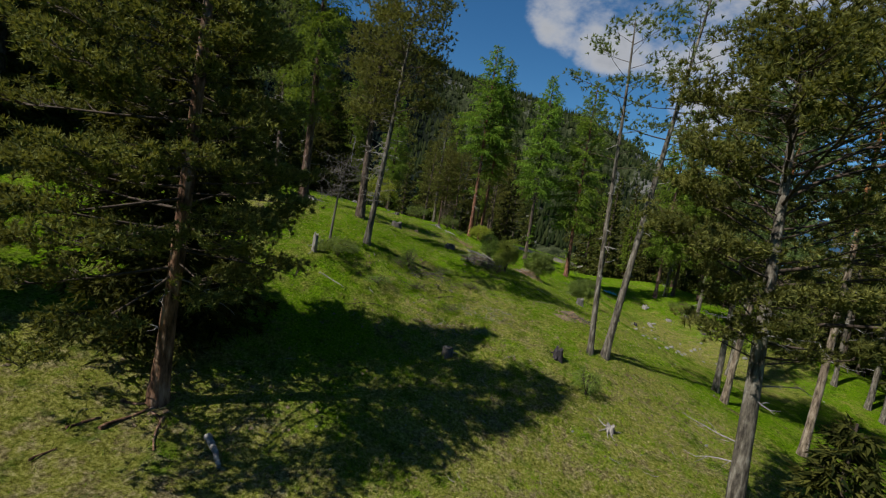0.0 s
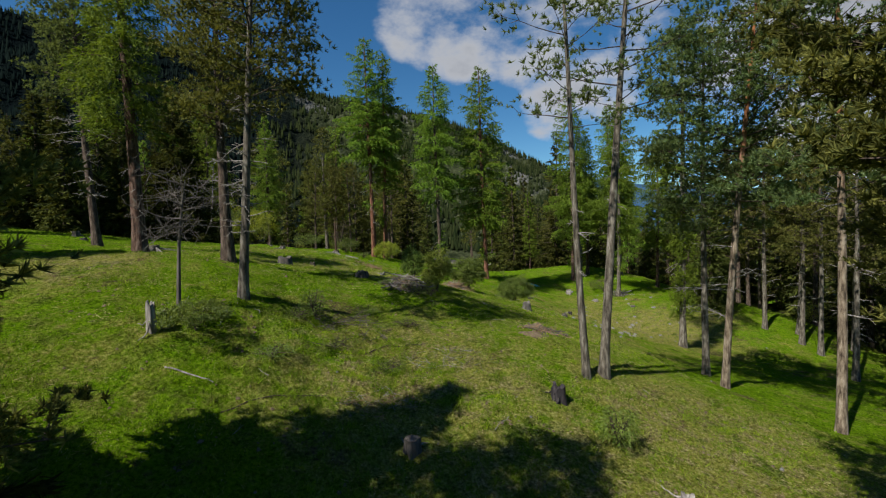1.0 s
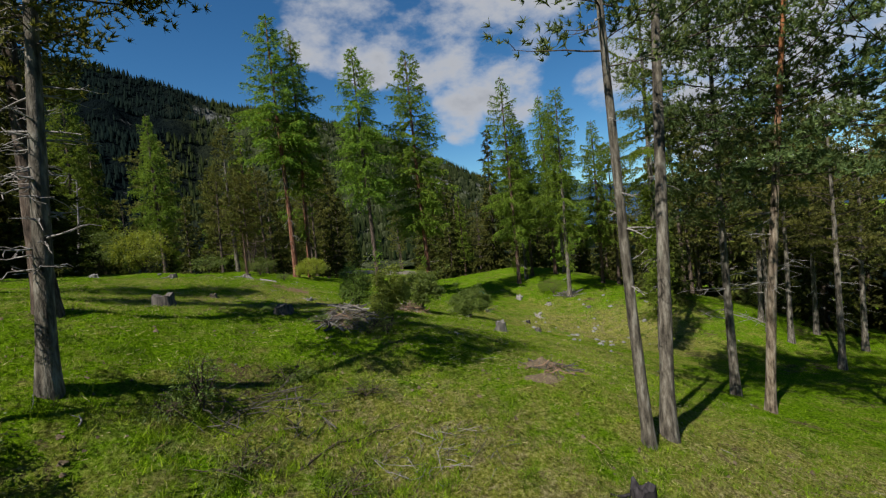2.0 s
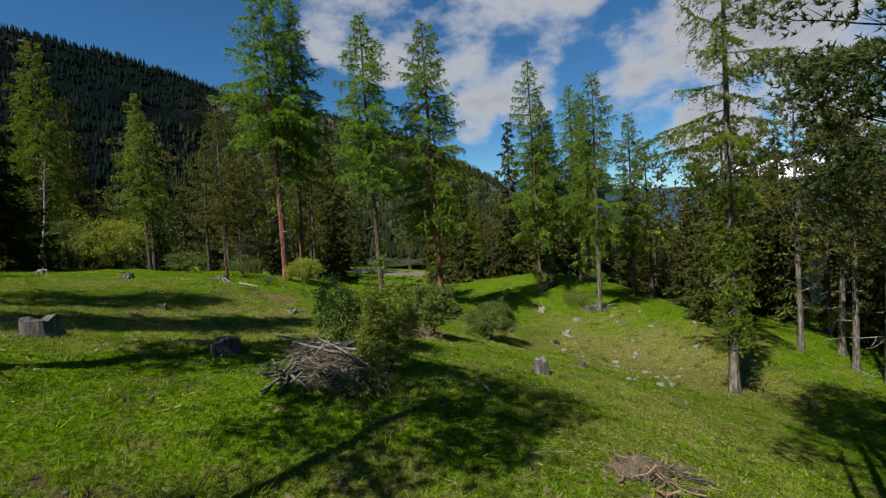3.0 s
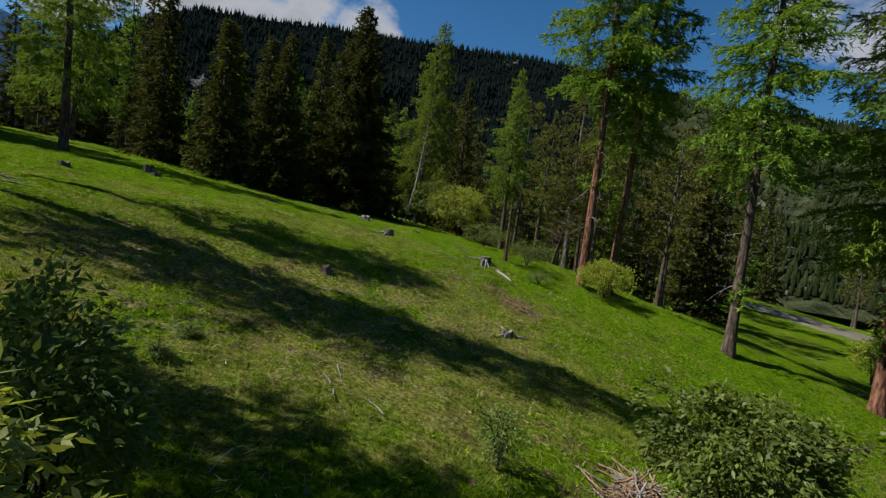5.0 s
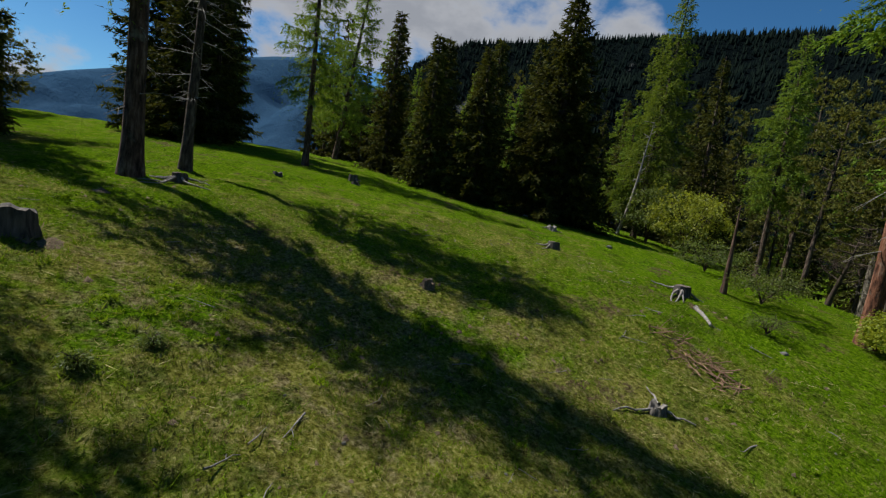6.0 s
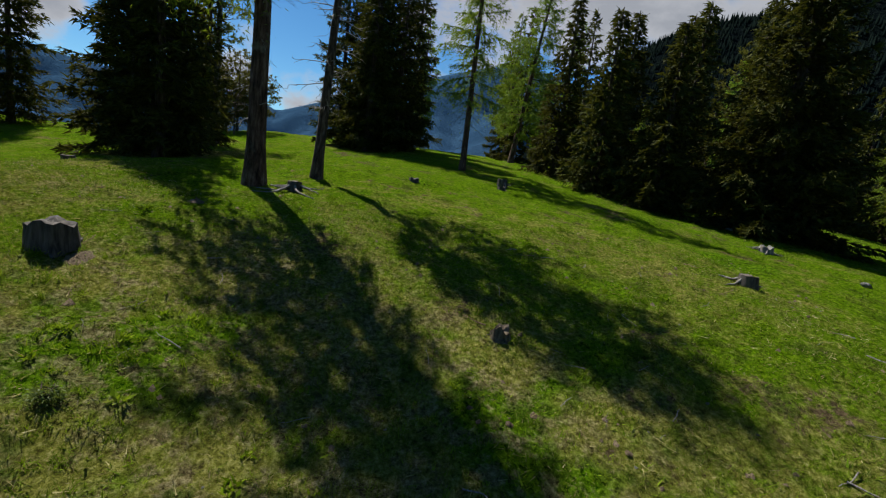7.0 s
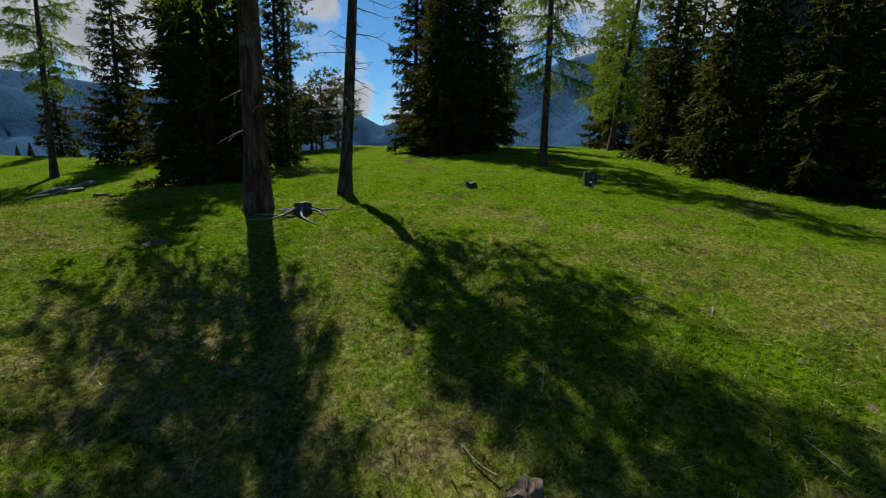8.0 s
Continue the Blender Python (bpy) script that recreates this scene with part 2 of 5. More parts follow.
def mountain_material(name, wood, pale, rock, rock_share, snow_from=None, haze=None, sunlit_east=None):
    n = Nodes(name)
    trees = n.noise(0.09, 6.0, 0.75)
    big = n.noise(0.006, 5.0, 0.6)
    cliff = n.noise(0.016, 6.0, 0.7, stretch=(1, 1, 0.35))
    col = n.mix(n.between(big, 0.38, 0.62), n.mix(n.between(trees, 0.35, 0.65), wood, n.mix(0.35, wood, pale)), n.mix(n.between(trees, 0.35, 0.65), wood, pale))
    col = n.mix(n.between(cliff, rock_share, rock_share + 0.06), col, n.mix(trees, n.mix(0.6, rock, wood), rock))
    if sunlit_east:
        # sunlit slope painted in: lighter wood colour, with pale scree, towards +x
        ways = n.tree.nodes.new("ShaderNodeSeparateXYZ")
        n.link(n.coord, ways.inputs[0])
        over = n.between(n.math("MULTIPLY_ADD", big, 160.0, ways.outputs[0]), 0.0, 110.0)
        col = n.mix(over, col, n.mix(n.between(trees, 0.35, 0.65), sunlit_east, n.mix(n.between(cliff, 0.55, 0.62), (0.06, 0.07, 0.035), rock)))
    if snow_from:
        split = n.tree.nodes.new("ShaderNodeSeparateXYZ")
        n.link(n.coord, split.inputs[0])
        high = n.math("MULTIPLY_ADD", cliff, -500.0, split.outputs[2])
        col = n.mix(n.between(high, snow_from - 330, snow_from - 130), col, (0.8, 0.83, 0.88))
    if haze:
        # distance haze is painted on: it makes up most of the base colour
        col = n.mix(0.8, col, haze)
    n.bump(n.math("ADD", n.math("MULTIPLY", trees, 1.0), n.math("MULTIPLY", cliff, 2.0)), 6.0)
    return n.done(col, 1.0, 0.0)


GRASS = grass_ground()
BLADE = blade_material()
DRYGRASS = leaf_material("dry_grass_blades", (0.16, 0.13, 0.05), (0.48, 0.43, 0.22), 0.2, 0.8, 0.05)
PINE_LEAF = leaf_material("pine_needles", (0.045, 0.075, 0.030), (0.18, 0.23, 0.085), 0.35, 0.75, 0.1)
PINE_BROWN = leaf_material("pine_needles_olive", (0.026, 0.036, 0.010), (0.195, 0.195, 0.047), 0.22, 0.75, 0.1)
SPRUCE_LEAF = leaf_material("spruce_needles", (0.007, 0.014, 0.004), (0.105, 0.112, 0.022), 0.15, 0.8, 0.06)
YOUNG_SPRUCE = leaf_material("young_spruce_needles", (0.03, 0.055, 0.012), (0.12, 0.15, 0.03), 0.2, 0.75, 0.08)
LARCH_LEAF = leaf_material("larch_needles", (0.050, 0.092, 0.010), (0.185, 0.265, 0.030), 0.28, 0.75, 0.1)
SHRUB_LEAF = leaf_material("shrub_leaves", (0.036, 0.066, 0.010), (0.15, 0.20, 0.035), 0.28, 0.55, 0.25)
YELLOW_LEAF = leaf_material("yellow_green_shrub_leaves", (0.09, 0.12, 0.01), (0.28, 0.31, 0.03), 0.4, 0.5, 0.3)
ELDER_LEAF = leaf_material("elder_leaves", (0.075, 0.115, 0.014), (0.27, 0.33, 0.06), 0.35, 0.5, 0.22)
WILLOW_LEAF = leaf_material("pale_shrub_leaves", (0.055, 0.088, 0.013), (0.19, 0.24, 0.05), 0.3, 0.55, 0.2)
BARK_PINE = bark_material("pine_bark", (0.028, 0.024, 0.019), (0.12, 0.105, 0.083), (0.27, 0.25, 0.21), 1.0, None)
BARK_RED = bark_material("red_pine_bark", (0.038, 0.028, 0.020), (0.19, 0.15, 0.108), (0.36, 0.31, 0.24), 1.0, 9.0)
BARK_NEAR = bark_material("cracked_brown_pine_bark", (0.025, 0.014, 0.009), (0.16, 0.085, 0.05), (0.36, 0.24, 0.17), 0.8, None)
BARK_LARCH = bark_material("larch_bark", (0.02, 0.013, 0.010), (0.10, 0.06, 0.043), (0.21, 0.15, 0.12), 1.0, None)
BARK_RUST = bark_material("red_brown_larch_bark", (0.03, 0.014, 0.009), (0.17, 0.075, 0.045), (0.30, 0.17, 0.12), 1.0, None)
BARK_SPRUCE = bark_material("spruce_bark", (0.02, 0.015, 0.012), (0.085, 0.062, 0.048), (0.18, 0.145, 0.115), 1.2, None)
TWIG = wood_material("dark_twigs", (0.02, 0.015, 0.011), (0.09, 0.067, 0.05))
DEADWOOD = wood_material("weathered_dead_wood", (0.075, 0.064, 0.056), (0.35, 0.325, 0.30))
OLDWOOD = wood_material("grey_stump_wood", (0.022, 0.02, 0.018), (0.135, 0.12, 0.108))
CUTWOOD = wood_material("cut_wood_rings", (0.07, 0.055, 0.042), (0.22, 0.185, 0.15), True)
BROWNWOOD = wood_material("brown_brushwood", (0.10, 0.055, 0.03), (0.36, 0.24, 0.16))
# Near-black wood colours hold cloud shade; the last colour is the sunlit side.
FOREST = mountain_material("mountainside_shade_and_sun", (0.003, 0.005, 0.006), (0.006, 0.010, 0.009), (0.15, 0.15, 0.145), 0.62, None, None, (0.016, 0.022, 0.010))
# Shaded and sunlit copies of the far tree colour, split across the slope.
FARWOOD_SHADE = leaf_material("far_shaded_conifers", (0.003, 0.006, 0.006), (0.008, 0.013, 0.010), 0.0, 0.9, 0.0)
FARWOOD_LIT = leaf_material("far_mixed_woods", (0.006, 0.010, 0.004), (0.026, 0.030, 0.011), 0.1, 0.9, 0.0)
# The blue is aerial haze put into the base colour.
HAZE_HILL = mountain_material("distant_haze_mountain", (0.02, 0.035, 0.04), (0.06, 0.085, 0.08), (0.2, 0.22, 0.25), 0.66, 900.0, (0.028, 0.072, 0.14))


def stone_material():
    n = Nodes("pale_lichened_stone")
    a, b = n.noise(6.0, 6.0, 0.65), n.noise(30.0, 4.0)
    col = n.ramp(a, [(0.3, (0.08, 0.078, 0.065)), (0.55, (0.2, 0.195, 0.175)), (0.75, (0.36, 0.35, 0.32))])
    n.bump(n.math("ADD", a, n.math("MULTIPLY", b, 0.3)), 0.04)
    return n.done(col, 0.9, 0.2)


def earth_material():
    n = Nodes("loose_brown_earth")
    a, b = n.noise(3.0, 6.0, 0.65), n.noise(26.0, 5.0, 0.7)
    col = n.ramp(n.math("ADD", n.math("MULTIPLY", a, 0.5), n.math("MULTIPLY", b, 0.5)), [(0.35, (0.05, 0.036, 0.022)), (0.65, (0.24, 0.185, 0.12))])
    n.bump(b, 0.05)
    return n.done(col, 0.95, 0.1)


STONE, EARTH = stone_material(), earth_material()


def snow_material():
    n = Nodes("mountain_snow_and_rock")
    a = n.noise(0.012, 7.0, 0.7)
    n.bump(a, 20.0)
    return n.done(n.ramp(a, [(0.36, (0.16, 0.19, 0.24)), (0.5, (0.74, 0.77, 0.82))]), 0.8, 0.1)


def gravel_material():
    n = Nodes("pale_river_gravel")
    a, b = n.noise(1.5, 6.0, 0.7), n.noise(12.0, 6.0, 0.7)
    n.bump(b, 0.08)
    return n.done(n.ramp(n.math("ADD", n.math("MULTIPLY", a, 0.5), n.math("MULTIPLY", b, 0.5)), [(0.35, (0.09, 0.08, 0.055)), (0.65, (0.21, 0.19, 0.15))]), 0.9, 0.2)


SNOW, GRAVEL = snow_material(), gravel_material()

# ---------------------------------------------------------------- ground shape
HILLS = [(-4, 20, 7, 1.65), (6, 16, 7, 0.26), (0, 28, 7, 0.16), (9, 28, 7, 1.2), (16, 22, 8, -0.12), (-5, 36, 8, 0.49), (6, 40, 9, 0.1), (-12, 28, 9, 1.23), (-14, 42, 10, 0.23), (2, 50, 9, 2.03), (33, 59, 9, 3.54), (26, 48, 10, -0.27), (24, 34, 10, -1.08), (-28, 40, 14, 1.69), (-15, 62, 14, 0.92), (10, 64, 14, -0.22), (-3, 8, 8, -1.59), (33.0, 38.0, 5.5, 2.6),
         (0.3, 21.5, 2.6, -0.42), (2.0, 26.8, 2.2, 0.48), (-1.2, 16.8, 2.6, -0.49), (6.3, 21.3, 2.4, 0.43), (6.2, 33, 2.6, 0.41), (4.6, 38.6, 2.6, -0.29), (-0.5, 33.5, 2.6, -0.28),
         (0, 41.8, 2.2, 0.15), (13.5, 31, 3, 0.32), (-3.5, 19.5, 2.2, 0.29), (-5, 41.5, 3, 0.1), (-2, 38, 3, 0.1), (20, 32.5, 3, 0.25), (21.5, 38, 3, -0.42), (13.5, 48.0, 4.5, 0.8), (-5.5, 24.8, 2.5, 0.45)]


def ramp01(v, low, high):
    u = min(1.0, max(0.0, (v - low) / (high - low)))
    return u * u * (3 - 2 * u)


def ground(x, y):
    """Height of the meadow: a tilted plane with knolls and hollows that falls into the valley behind its crest."""
    d = math.hypot(x, y - 35)
    xx, yy = max(-110.0, min(75.0, x)), max(-60.0, min(130.0, y))
    z = -0.4599 - 0.1525 * xx - 0.0007 * yy
    for cx, cy, s, h in HILLS:
        q = ((x - cx) ** 2 + (y - cy) ** 2) / (2 * s * s)
        if q < 12:
            z += h * math.exp(-q)
    side = ramp01(x, 6, 16)
    z -= 15.0 * ramp01(y, 58 + 0.16 * abs(x - 5) * (1 - side) + 56 * side, 150 + 70 * side)
    west = 48 - 14 * (1 - ramp01(y, 8, 22))
    z -= 26.0 * ramp01(-x, west, west + 80) + 22.0 * ramp01(x, 62, 190)
    if d < 140:
        near = 1.0 - ramp01(d, 70, 140)
        z += near * (0.16 * noise.noise((x * 0.32, y * 0.32, 1.7)) + 0.09 * noise.noise((x * 1.1, y * 1.1, 4.2)) + 0.05 * noise.noise((x * 2.6, y * 2.6, 9.1)))
    q = ((x + 0.8) ** 2 + (y - 18.5) ** 2) / 45.0
    if q < 6:  # hummocks of the rough turf
        z += 0.17 * math.exp(-q) * noise.noise((x * 1.5, y * 1.5, 6.4))
    return z


class Geo:
    """Gathers vertices and faces in arrays and turns them into one mesh."""

    def __init__(self):
        self.v, self.f, self.n = [], {3: [], 4: []}, 0

    def add(self, verts, faces):
        verts, faces = np.asarray(verts, np.float32).reshape(-1, 3), np.asarray(faces, np.int64)
        self.v.append(verts)
        self.f[faces.shape[1]].append(faces + self.n)
        self.n += len(verts)

    def mesh(self, name, material, smooth=False):
        me = bpy.data.meshes.new(name)
        v = np.concatenate(self.v) if self.v else np.zeros((0, 3), np.float32)
        parts = [np.concatenate(self.f[k]) for k in (3, 4) if self.f[k]]
        loops = np.concatenate([p.ravel() for p in parts]).astype(np.int32)
        sizes = np.concatenate([np.full(len(p), p.shape[1], np.int32) for p in parts])
        me.vertices.add(len(v))
        me.vertices.foreach_set("co", v.ravel())
        me.loops.add(len(loops))
        me.loops.foreach_set("vertex_index", loops)
        me.polygons.add(len(sizes))
        me.polygons.foreach_set("loop_start", np.concatenate([[0], np.cumsum(sizes)[:-1]]).astype(np.int32))
        me.polygons.foreach_set("loop_total", sizes)
        if smooth:
            me.polygons.foreach_set("use_smooth", np.ones(len(sizes), bool))
        me.materials.append(material)
        me.update(calc_edges=True)
        me.validate()
        return me


def part(name, geo, material, parent, label="", smooth=False):
    ob = new(name, geo.mesh(name, material, smooth) if isinstance(geo, Geo) else geo)
    ob.parent = parent
    if label:
        ob["label"] = label
    return ob


def thing(name, label, category, place=None, group="", kind=""):
    ob = new(name)
    ob.empty_display_size = 0.2
    if place is not None:
        ob.matrix_basis = place
    return tagged(ob, label, category, group, kind)


def one(make):
    """A Geo of its own for a single piece."""
    geo = Geo()
    make(geo)
    return geo


def tube(geo, pts, radii, sides=6, cap=True, rough=0.0, rng=None):
    """A tapered round limb along a row of points."""
    pts, radii = np.asarray(pts, float), np.asarray(radii, float)
    t = np.gradient(pts, axis=0)
    t /= np.linalg.norm(t, axis=1, keepdims=True) + 1e-9
    ref = np.where(np.abs(t[:, 2:3]) > 0.9, [[1.0, 0, 0]], [[0, 0, 1.0]])
    a = np.cross(t, ref)
    a /= np.linalg.norm(a, axis=1, keepdims=True) + 1e-9
    b = np.cross(t, a)
    ang = np.arange(sides) * 2 * np.pi / sides
    r = radii[:, None] * np.ones(sides)
    if rough and rng is not None:
        r = r * (1 + rough * rng.uniform(-1, 1, r.shape))
    ring = pts[:, None] + r[..., None] * (np.cos(ang)[None, :, None] * a[:, None] + np.sin(ang)[None, :, None] * b[:, None])
    k = np.arange(len(pts) - 1)[:, None] * sides
    i, j = np.arange(sides)[None], (np.arange(sides)[None] + 1) % sides
    faces = np.stack([k + i, k + j, k + sides + j, k + sides + i], -1).reshape(-1, 4)
    geo.add(ring.reshape(-1, 3), faces)
    if cap:
        n = len(pts) * sides
        end = np.concatenate([ring[-1], pts[-1:]])
        geo.add(end, np.stack([np.arange(sides), (np.arange(sides) + 1) % sides, np.full(sides, sides)], -1))


def unit(v):
    return v / (np.linalg.norm(v, axis=-1, keepdims=True) + 1e-9)


def blades(geo, base, way, length, width, rng):
    """Slim triangles from base points along their ways."""
    n = len(base)
    side = unit(np.cross(way, rng.normal(size=(n, 3)))) * np.reshape(width, (-1, 1)) * 0.5
    mid = base + way * np.reshape(length, (-1, 1)) * 0.35
    tip = base + way * np.reshape(length, (-1, 1))
    v = np.stack([base, mid + side, tip, mid - side], 1).reshape(-1, 3)
    geo.add(v, np.arange(4 * n).reshape(-1, 4))


def slivers(geo, base, way, length, width, rng):
    """Single slim triangles from base points along their ways."""
    n = len(base)
    side = unit(np.cross(way, rng.normal(size=(n, 3)))) * np.reshape(width, (-1, 1)) * 0.5
    v = np.stack([base - side, base + side, base + way * np.reshape(length, (-1, 1))], 1).reshape(-1, 3)
    geo.add(v, np.arange(3 * n).reshape(-1, 3))


def tufts(geo, centre, out, count, length, width, rng, spread=1.0):
    """Needle tufts: at every centre some blades that fan out round its outward way."""
    n = len(centre)
    c = np.repeat(centre, count, 0)
    way = unit(np.repeat(out, count, 0) + spread * rng.normal(size=(n * count, 3)))
    size = rng.uniform(0.65, 1.25, n * count)
    slivers(geo, c, way, length * size, width * size * 1.2, rng)


class Axis:
    """The line of a stem: leaning and slightly bent."""

    def __init__(self, h, lean, rng, bend=0.012):
        self.h, self.lean = h, lean
        self.p = rng.uniform(0, 6.28, 2)
        self.b = bend * h

    def at(self, z):
        z = np.asarray(z, float)
        u = z / self.h
        w = self.b * u * (1 - 0.4 * u)
        return np.stack([self.lean[0] * z + w * np.sin(3.1 * u + self.p[0]), self.lean[1] * z + w * np.sin(2.6 * u + self.p[1]), z], -1)


def stem(axis, h, r, rng, top=0.02, flare=1.5, sides=12, rings=18, rough=0.06):
    geo = Geo()
    u = np.linspace(0, 1, rings) ** 1.3
    z = u * h
    rad = r * (1 - u) ** 0.75 + top
    rad *= 1 + (flare - 1) * np.exp(-z / (2.2 * r))
    pts = axis.at(z)
    pts[0, 2] -= 0.3
    tube(geo, pts, rad, sides, True, rough, rng)
    return geo


# ---------------------------------------------------------------- trees


def limb_line(start, az, length, rise, curl, rng, n=6):
    """Points of a branch: out from the stem with a rise at its root and a curl (up or down) towards its tip."""
    s = np.linspace(0, 1, n)
    wob = np.cumsum(rng.normal(0, 0.05, (n, 2)), 0) * s[:, None]
    out = np.array([np.cos(az), np.sin(az), 0])
    across = np.array([-np.sin(az), np.cos(az), 0])
    z = length * (rise * s + curl * s * s)
    return start + out * (length * s)[:, None] + across * (length * wob[:, :1]) + np.stack([0 * s, 0 * s, z + length * wob[:, 1] * 0.5], -1), out, across


def plume(leaf, pts, out, across, size, rng, per, blade, ratio, reach, droop, hang):
    """Leafy shoots on both sides of a limb, shorter towards its tip, with slim needles along them."""
    nb = max(4, int(size * 5.0))
    s = (np.arange(nb) + rng.uniform(0, 1, nb)) / nb
    s = 0.12 + 0.88 * s
    base = np.stack([np.interp(s, np.linspace(0, 1, len(pts)), pts[:, i]) for i in range(3)], -1)
    lr = np.where(np.arange(nb) % 2 == 0, 1.0, -1.0) * rng.uniform(0.5, 1.1, nb)
    long = reach * size * (1.08 - s) ** 0.8 * rng.uniform(0.6, 1.2, nb) + 0.12
    way = unit(out[None] * rng.uniform(0.35, 0.9, (nb, 1)) + across[None] * lr[:, None] + np.array([0, 0, -droop]) * rng.uniform(0.4, 1.5, (nb, 1)))
    count = np.maximum(3, (long * per).astype(int))
    k = np.repeat(np.arange(nb), count)
    q = rng.uniform(0, 1, len(k))
    c = base[k] + way[k] * (long[k] * q)[:, None] + rng.normal(0, 0.035, (len(k), 3))
    c[:, 2] -= hang * rng.exponential(0.5, len(k)) * q
    # needles on the limb itself
    m = max(4, int(size * per * 0.7))
    t = rng.uniform(0.2, 1.0, m)
    own = np.stack([np.interp(t, np.linspace(0, 1, len(pts)), pts[:, i]) for i in range(3)], -1) + rng.normal(0, 0.03, (m, 3))
    c = np.concatenate([c, own])
    w = np.concatenate([way[k], np.repeat(out[None], m, 0)])
    w = unit(w + rng.normal(0, 0.42, w.shape) + np.array([0, 0, -0.25 * hang]))
    size_ = blade * rng.uniform(0.6, 1.3, len(c))
    slivers(leaf, c, w, size_, size_ * ratio, rng)


def pine_geo(h, r, start, rad, rng, lean=(0, 0), limbs=46, fine=1.0, dead=10, dense=1.0, cone=False, snag_len=1.0, lop=(0.0, 0.0)):
    """A Scots pine: bare stem, dead snags, crooked limbs with needle clumps."""
    axis = Axis(h, lean, rng)
    trunk = stem(axis, h, r, rng)
    wood, leaf, snags = Geo(), Geo(), []
    blade = 0.28 / fine ** 0.55
    needle = 0.205 / fine ** 0.75
    for k in range(limbs):
        u = (k + rng.uniform(0, 0.9)) / limbs
        z = start + (h - start) * u
        if cone:
            size = rad * (1 - u) ** 0.65 * rng.uniform(0.7, 1.1) + 0.25
        else:
            size = rad * (0.30 + 0.9 * math.sin(math.pi * min(1, 0.16 + 0.80 * u)) ** 0.9) * rng.uniform(0.55, 1.1) * (0.75 + 0.25 * (u < 0.85))
        az = k * 2.4 + rng.uniform(-0.5, 0.5)
        size *= 1 + lop[1] * math.cos(az - lop[0])
        rise, curl = (0.10 + 0.55 * u, 0.12) if not cone else (-0.16 + 0.5 * u, 0.10)
        pts, out, across = limb_line(axis.at(z), az, size, rise + rng.normal(0, 0.12), curl + rng.normal(0, 0.1), rng)
        rl = max(0.014, r * 0.22 * (size / rad) * (1 - 0.5 * u))
        tube(wood, pts[::1 if fine > 0.6 else 5], rl * np.linspace(1, 0.25, 6)[::1 if fine > 0.6 else 5], 4, False)
        heads = max(3, int(size * 3.0 * dense))
        s = rng.uniform(0.28, 1.0, heads) ** 0.8
        base = np.stack([np.interp(s, np.linspace(0, 1, 6), pts[:, i]) for i in range(3)], -1)
        throw = (0.22 + 0.42 * (1 - s)) * size * 0.55
        side = rng.choice([-1, 1], heads)[:, None] * across * throw[:, None] * rng.uniform(0.4, 1.2, (heads, 1))
        tipc = base + side + out * throw[:, None] * 0.55 + np.array([0, 0, 1.0]) * rng.uniform(0.0, 0.28, (heads, 1))
        for b, t in zip(base, tipc) if fine > 0.6 else ():
            tube(wood, [b, t], [rl * 0.35 + 0.004, 0.005], 3, False)
        per = max(2, int(7.5 * fine))
        c = np.repeat(tipc, per, 0) + rng.normal(size=(heads * per, 3)) * (np.array([0.25, 0.25, 0.10]) if fine < 1.4 else np.array([0.17, 0.17, 0.06]))
        o = unit(np.repeat(out[None] * 0.6 + side / (np.linalg.norm(side, axis=1, keepdims=True) + 1e-6) * 0.3, per, 0) + np.array([0, 0, 0.75]))
        if fine >= 1.4:
            tufts(leaf, c, o, 19, needle * 0.85, needle * 0.16, rng, 0.85)
        elif fine > 0.6:
            tufts(leaf, c, o, 11, needle * 0.85, needle * 0.20, rng, 0.85)
        else:
            tufts(leaf, c, o, 11, blade * 0.72, blade * 0.24, rng, 0.8)
    for k in range(dead):
        z = start * rng.uniform(0.35, 1.15)
        snag = Geo()
        pts, out, across = limb_line(axis.at(z), rng.uniform(0, 6.28), snag_len * rng.uniform(0.3, 1.5), rng.uniform(-0.25, 0.25), rng.uniform(-0.35, 0.1), rng, 5)
        tube(snag, pts, 0.022 * np.linspace(1, 0.25, 5), 4, False)
        for j in range(4):
            p = pts[1 + j]
            q = p + snag_len * (out * rng.uniform(0.1, 0.4) + across * rng.uniform(-0.5, 0.5) + np.array([0, 0, rng.uniform(-0.25, 0.2)]))
            tube(snag, [p, (p + q) / 2 + rng.normal(0, 0.03, 3), q], [0.010, 0.008, 0.004], 3, False)
        snags.append(snag)
    return trunk, wood, leaf, snags


def spruce_geo(h, r, rad, rng, lean=(0, 0), limbs=110, start=0.3, fine=1.0):
    """A spruce: whorls of drooping limbs down to the ground with hanging flat sprays."""
    axis = Axis(h, lean, rng, 0.004)
    trunk = stem(axis, h, r, rng)
    wood, leaf = Geo(), Geo()
    blade = 0.28 / fine ** 0.555
    for k in range(limbs):
        u = ((k + rng.uniform(0, 1)) / limbs) ** 1.08
        z = start + (h - start) * u * 0.985
        size = (rad * (1 - u) ** 0.8 + 0.16) * rng.uniform(0.68, 1.12)
        az = k * 2.4 + rng.uniform(-0.4, 0.4)
        droop = -0.42 + 0.75 * u
        pts, out, across = limb_line(axis.at(z), az, size, droop + rng.normal(0, 0.07), 0.20 - 0.1 * u, rng)
        tube(wood, pts[::1 if fine > 0.6 else 5], (0.010 + 0.012 * size) * np.linspace(1, 0.2, 6)[::1 if fine > 0.6 else 5], 3, False)
        plume(leaf, pts, out, across, size, rng, 42 * fine, blade, 0.30 if fine > 0.6 else 0.44, 0.36, 0.42, 0.26)
    return trunk, wood, leaf, []


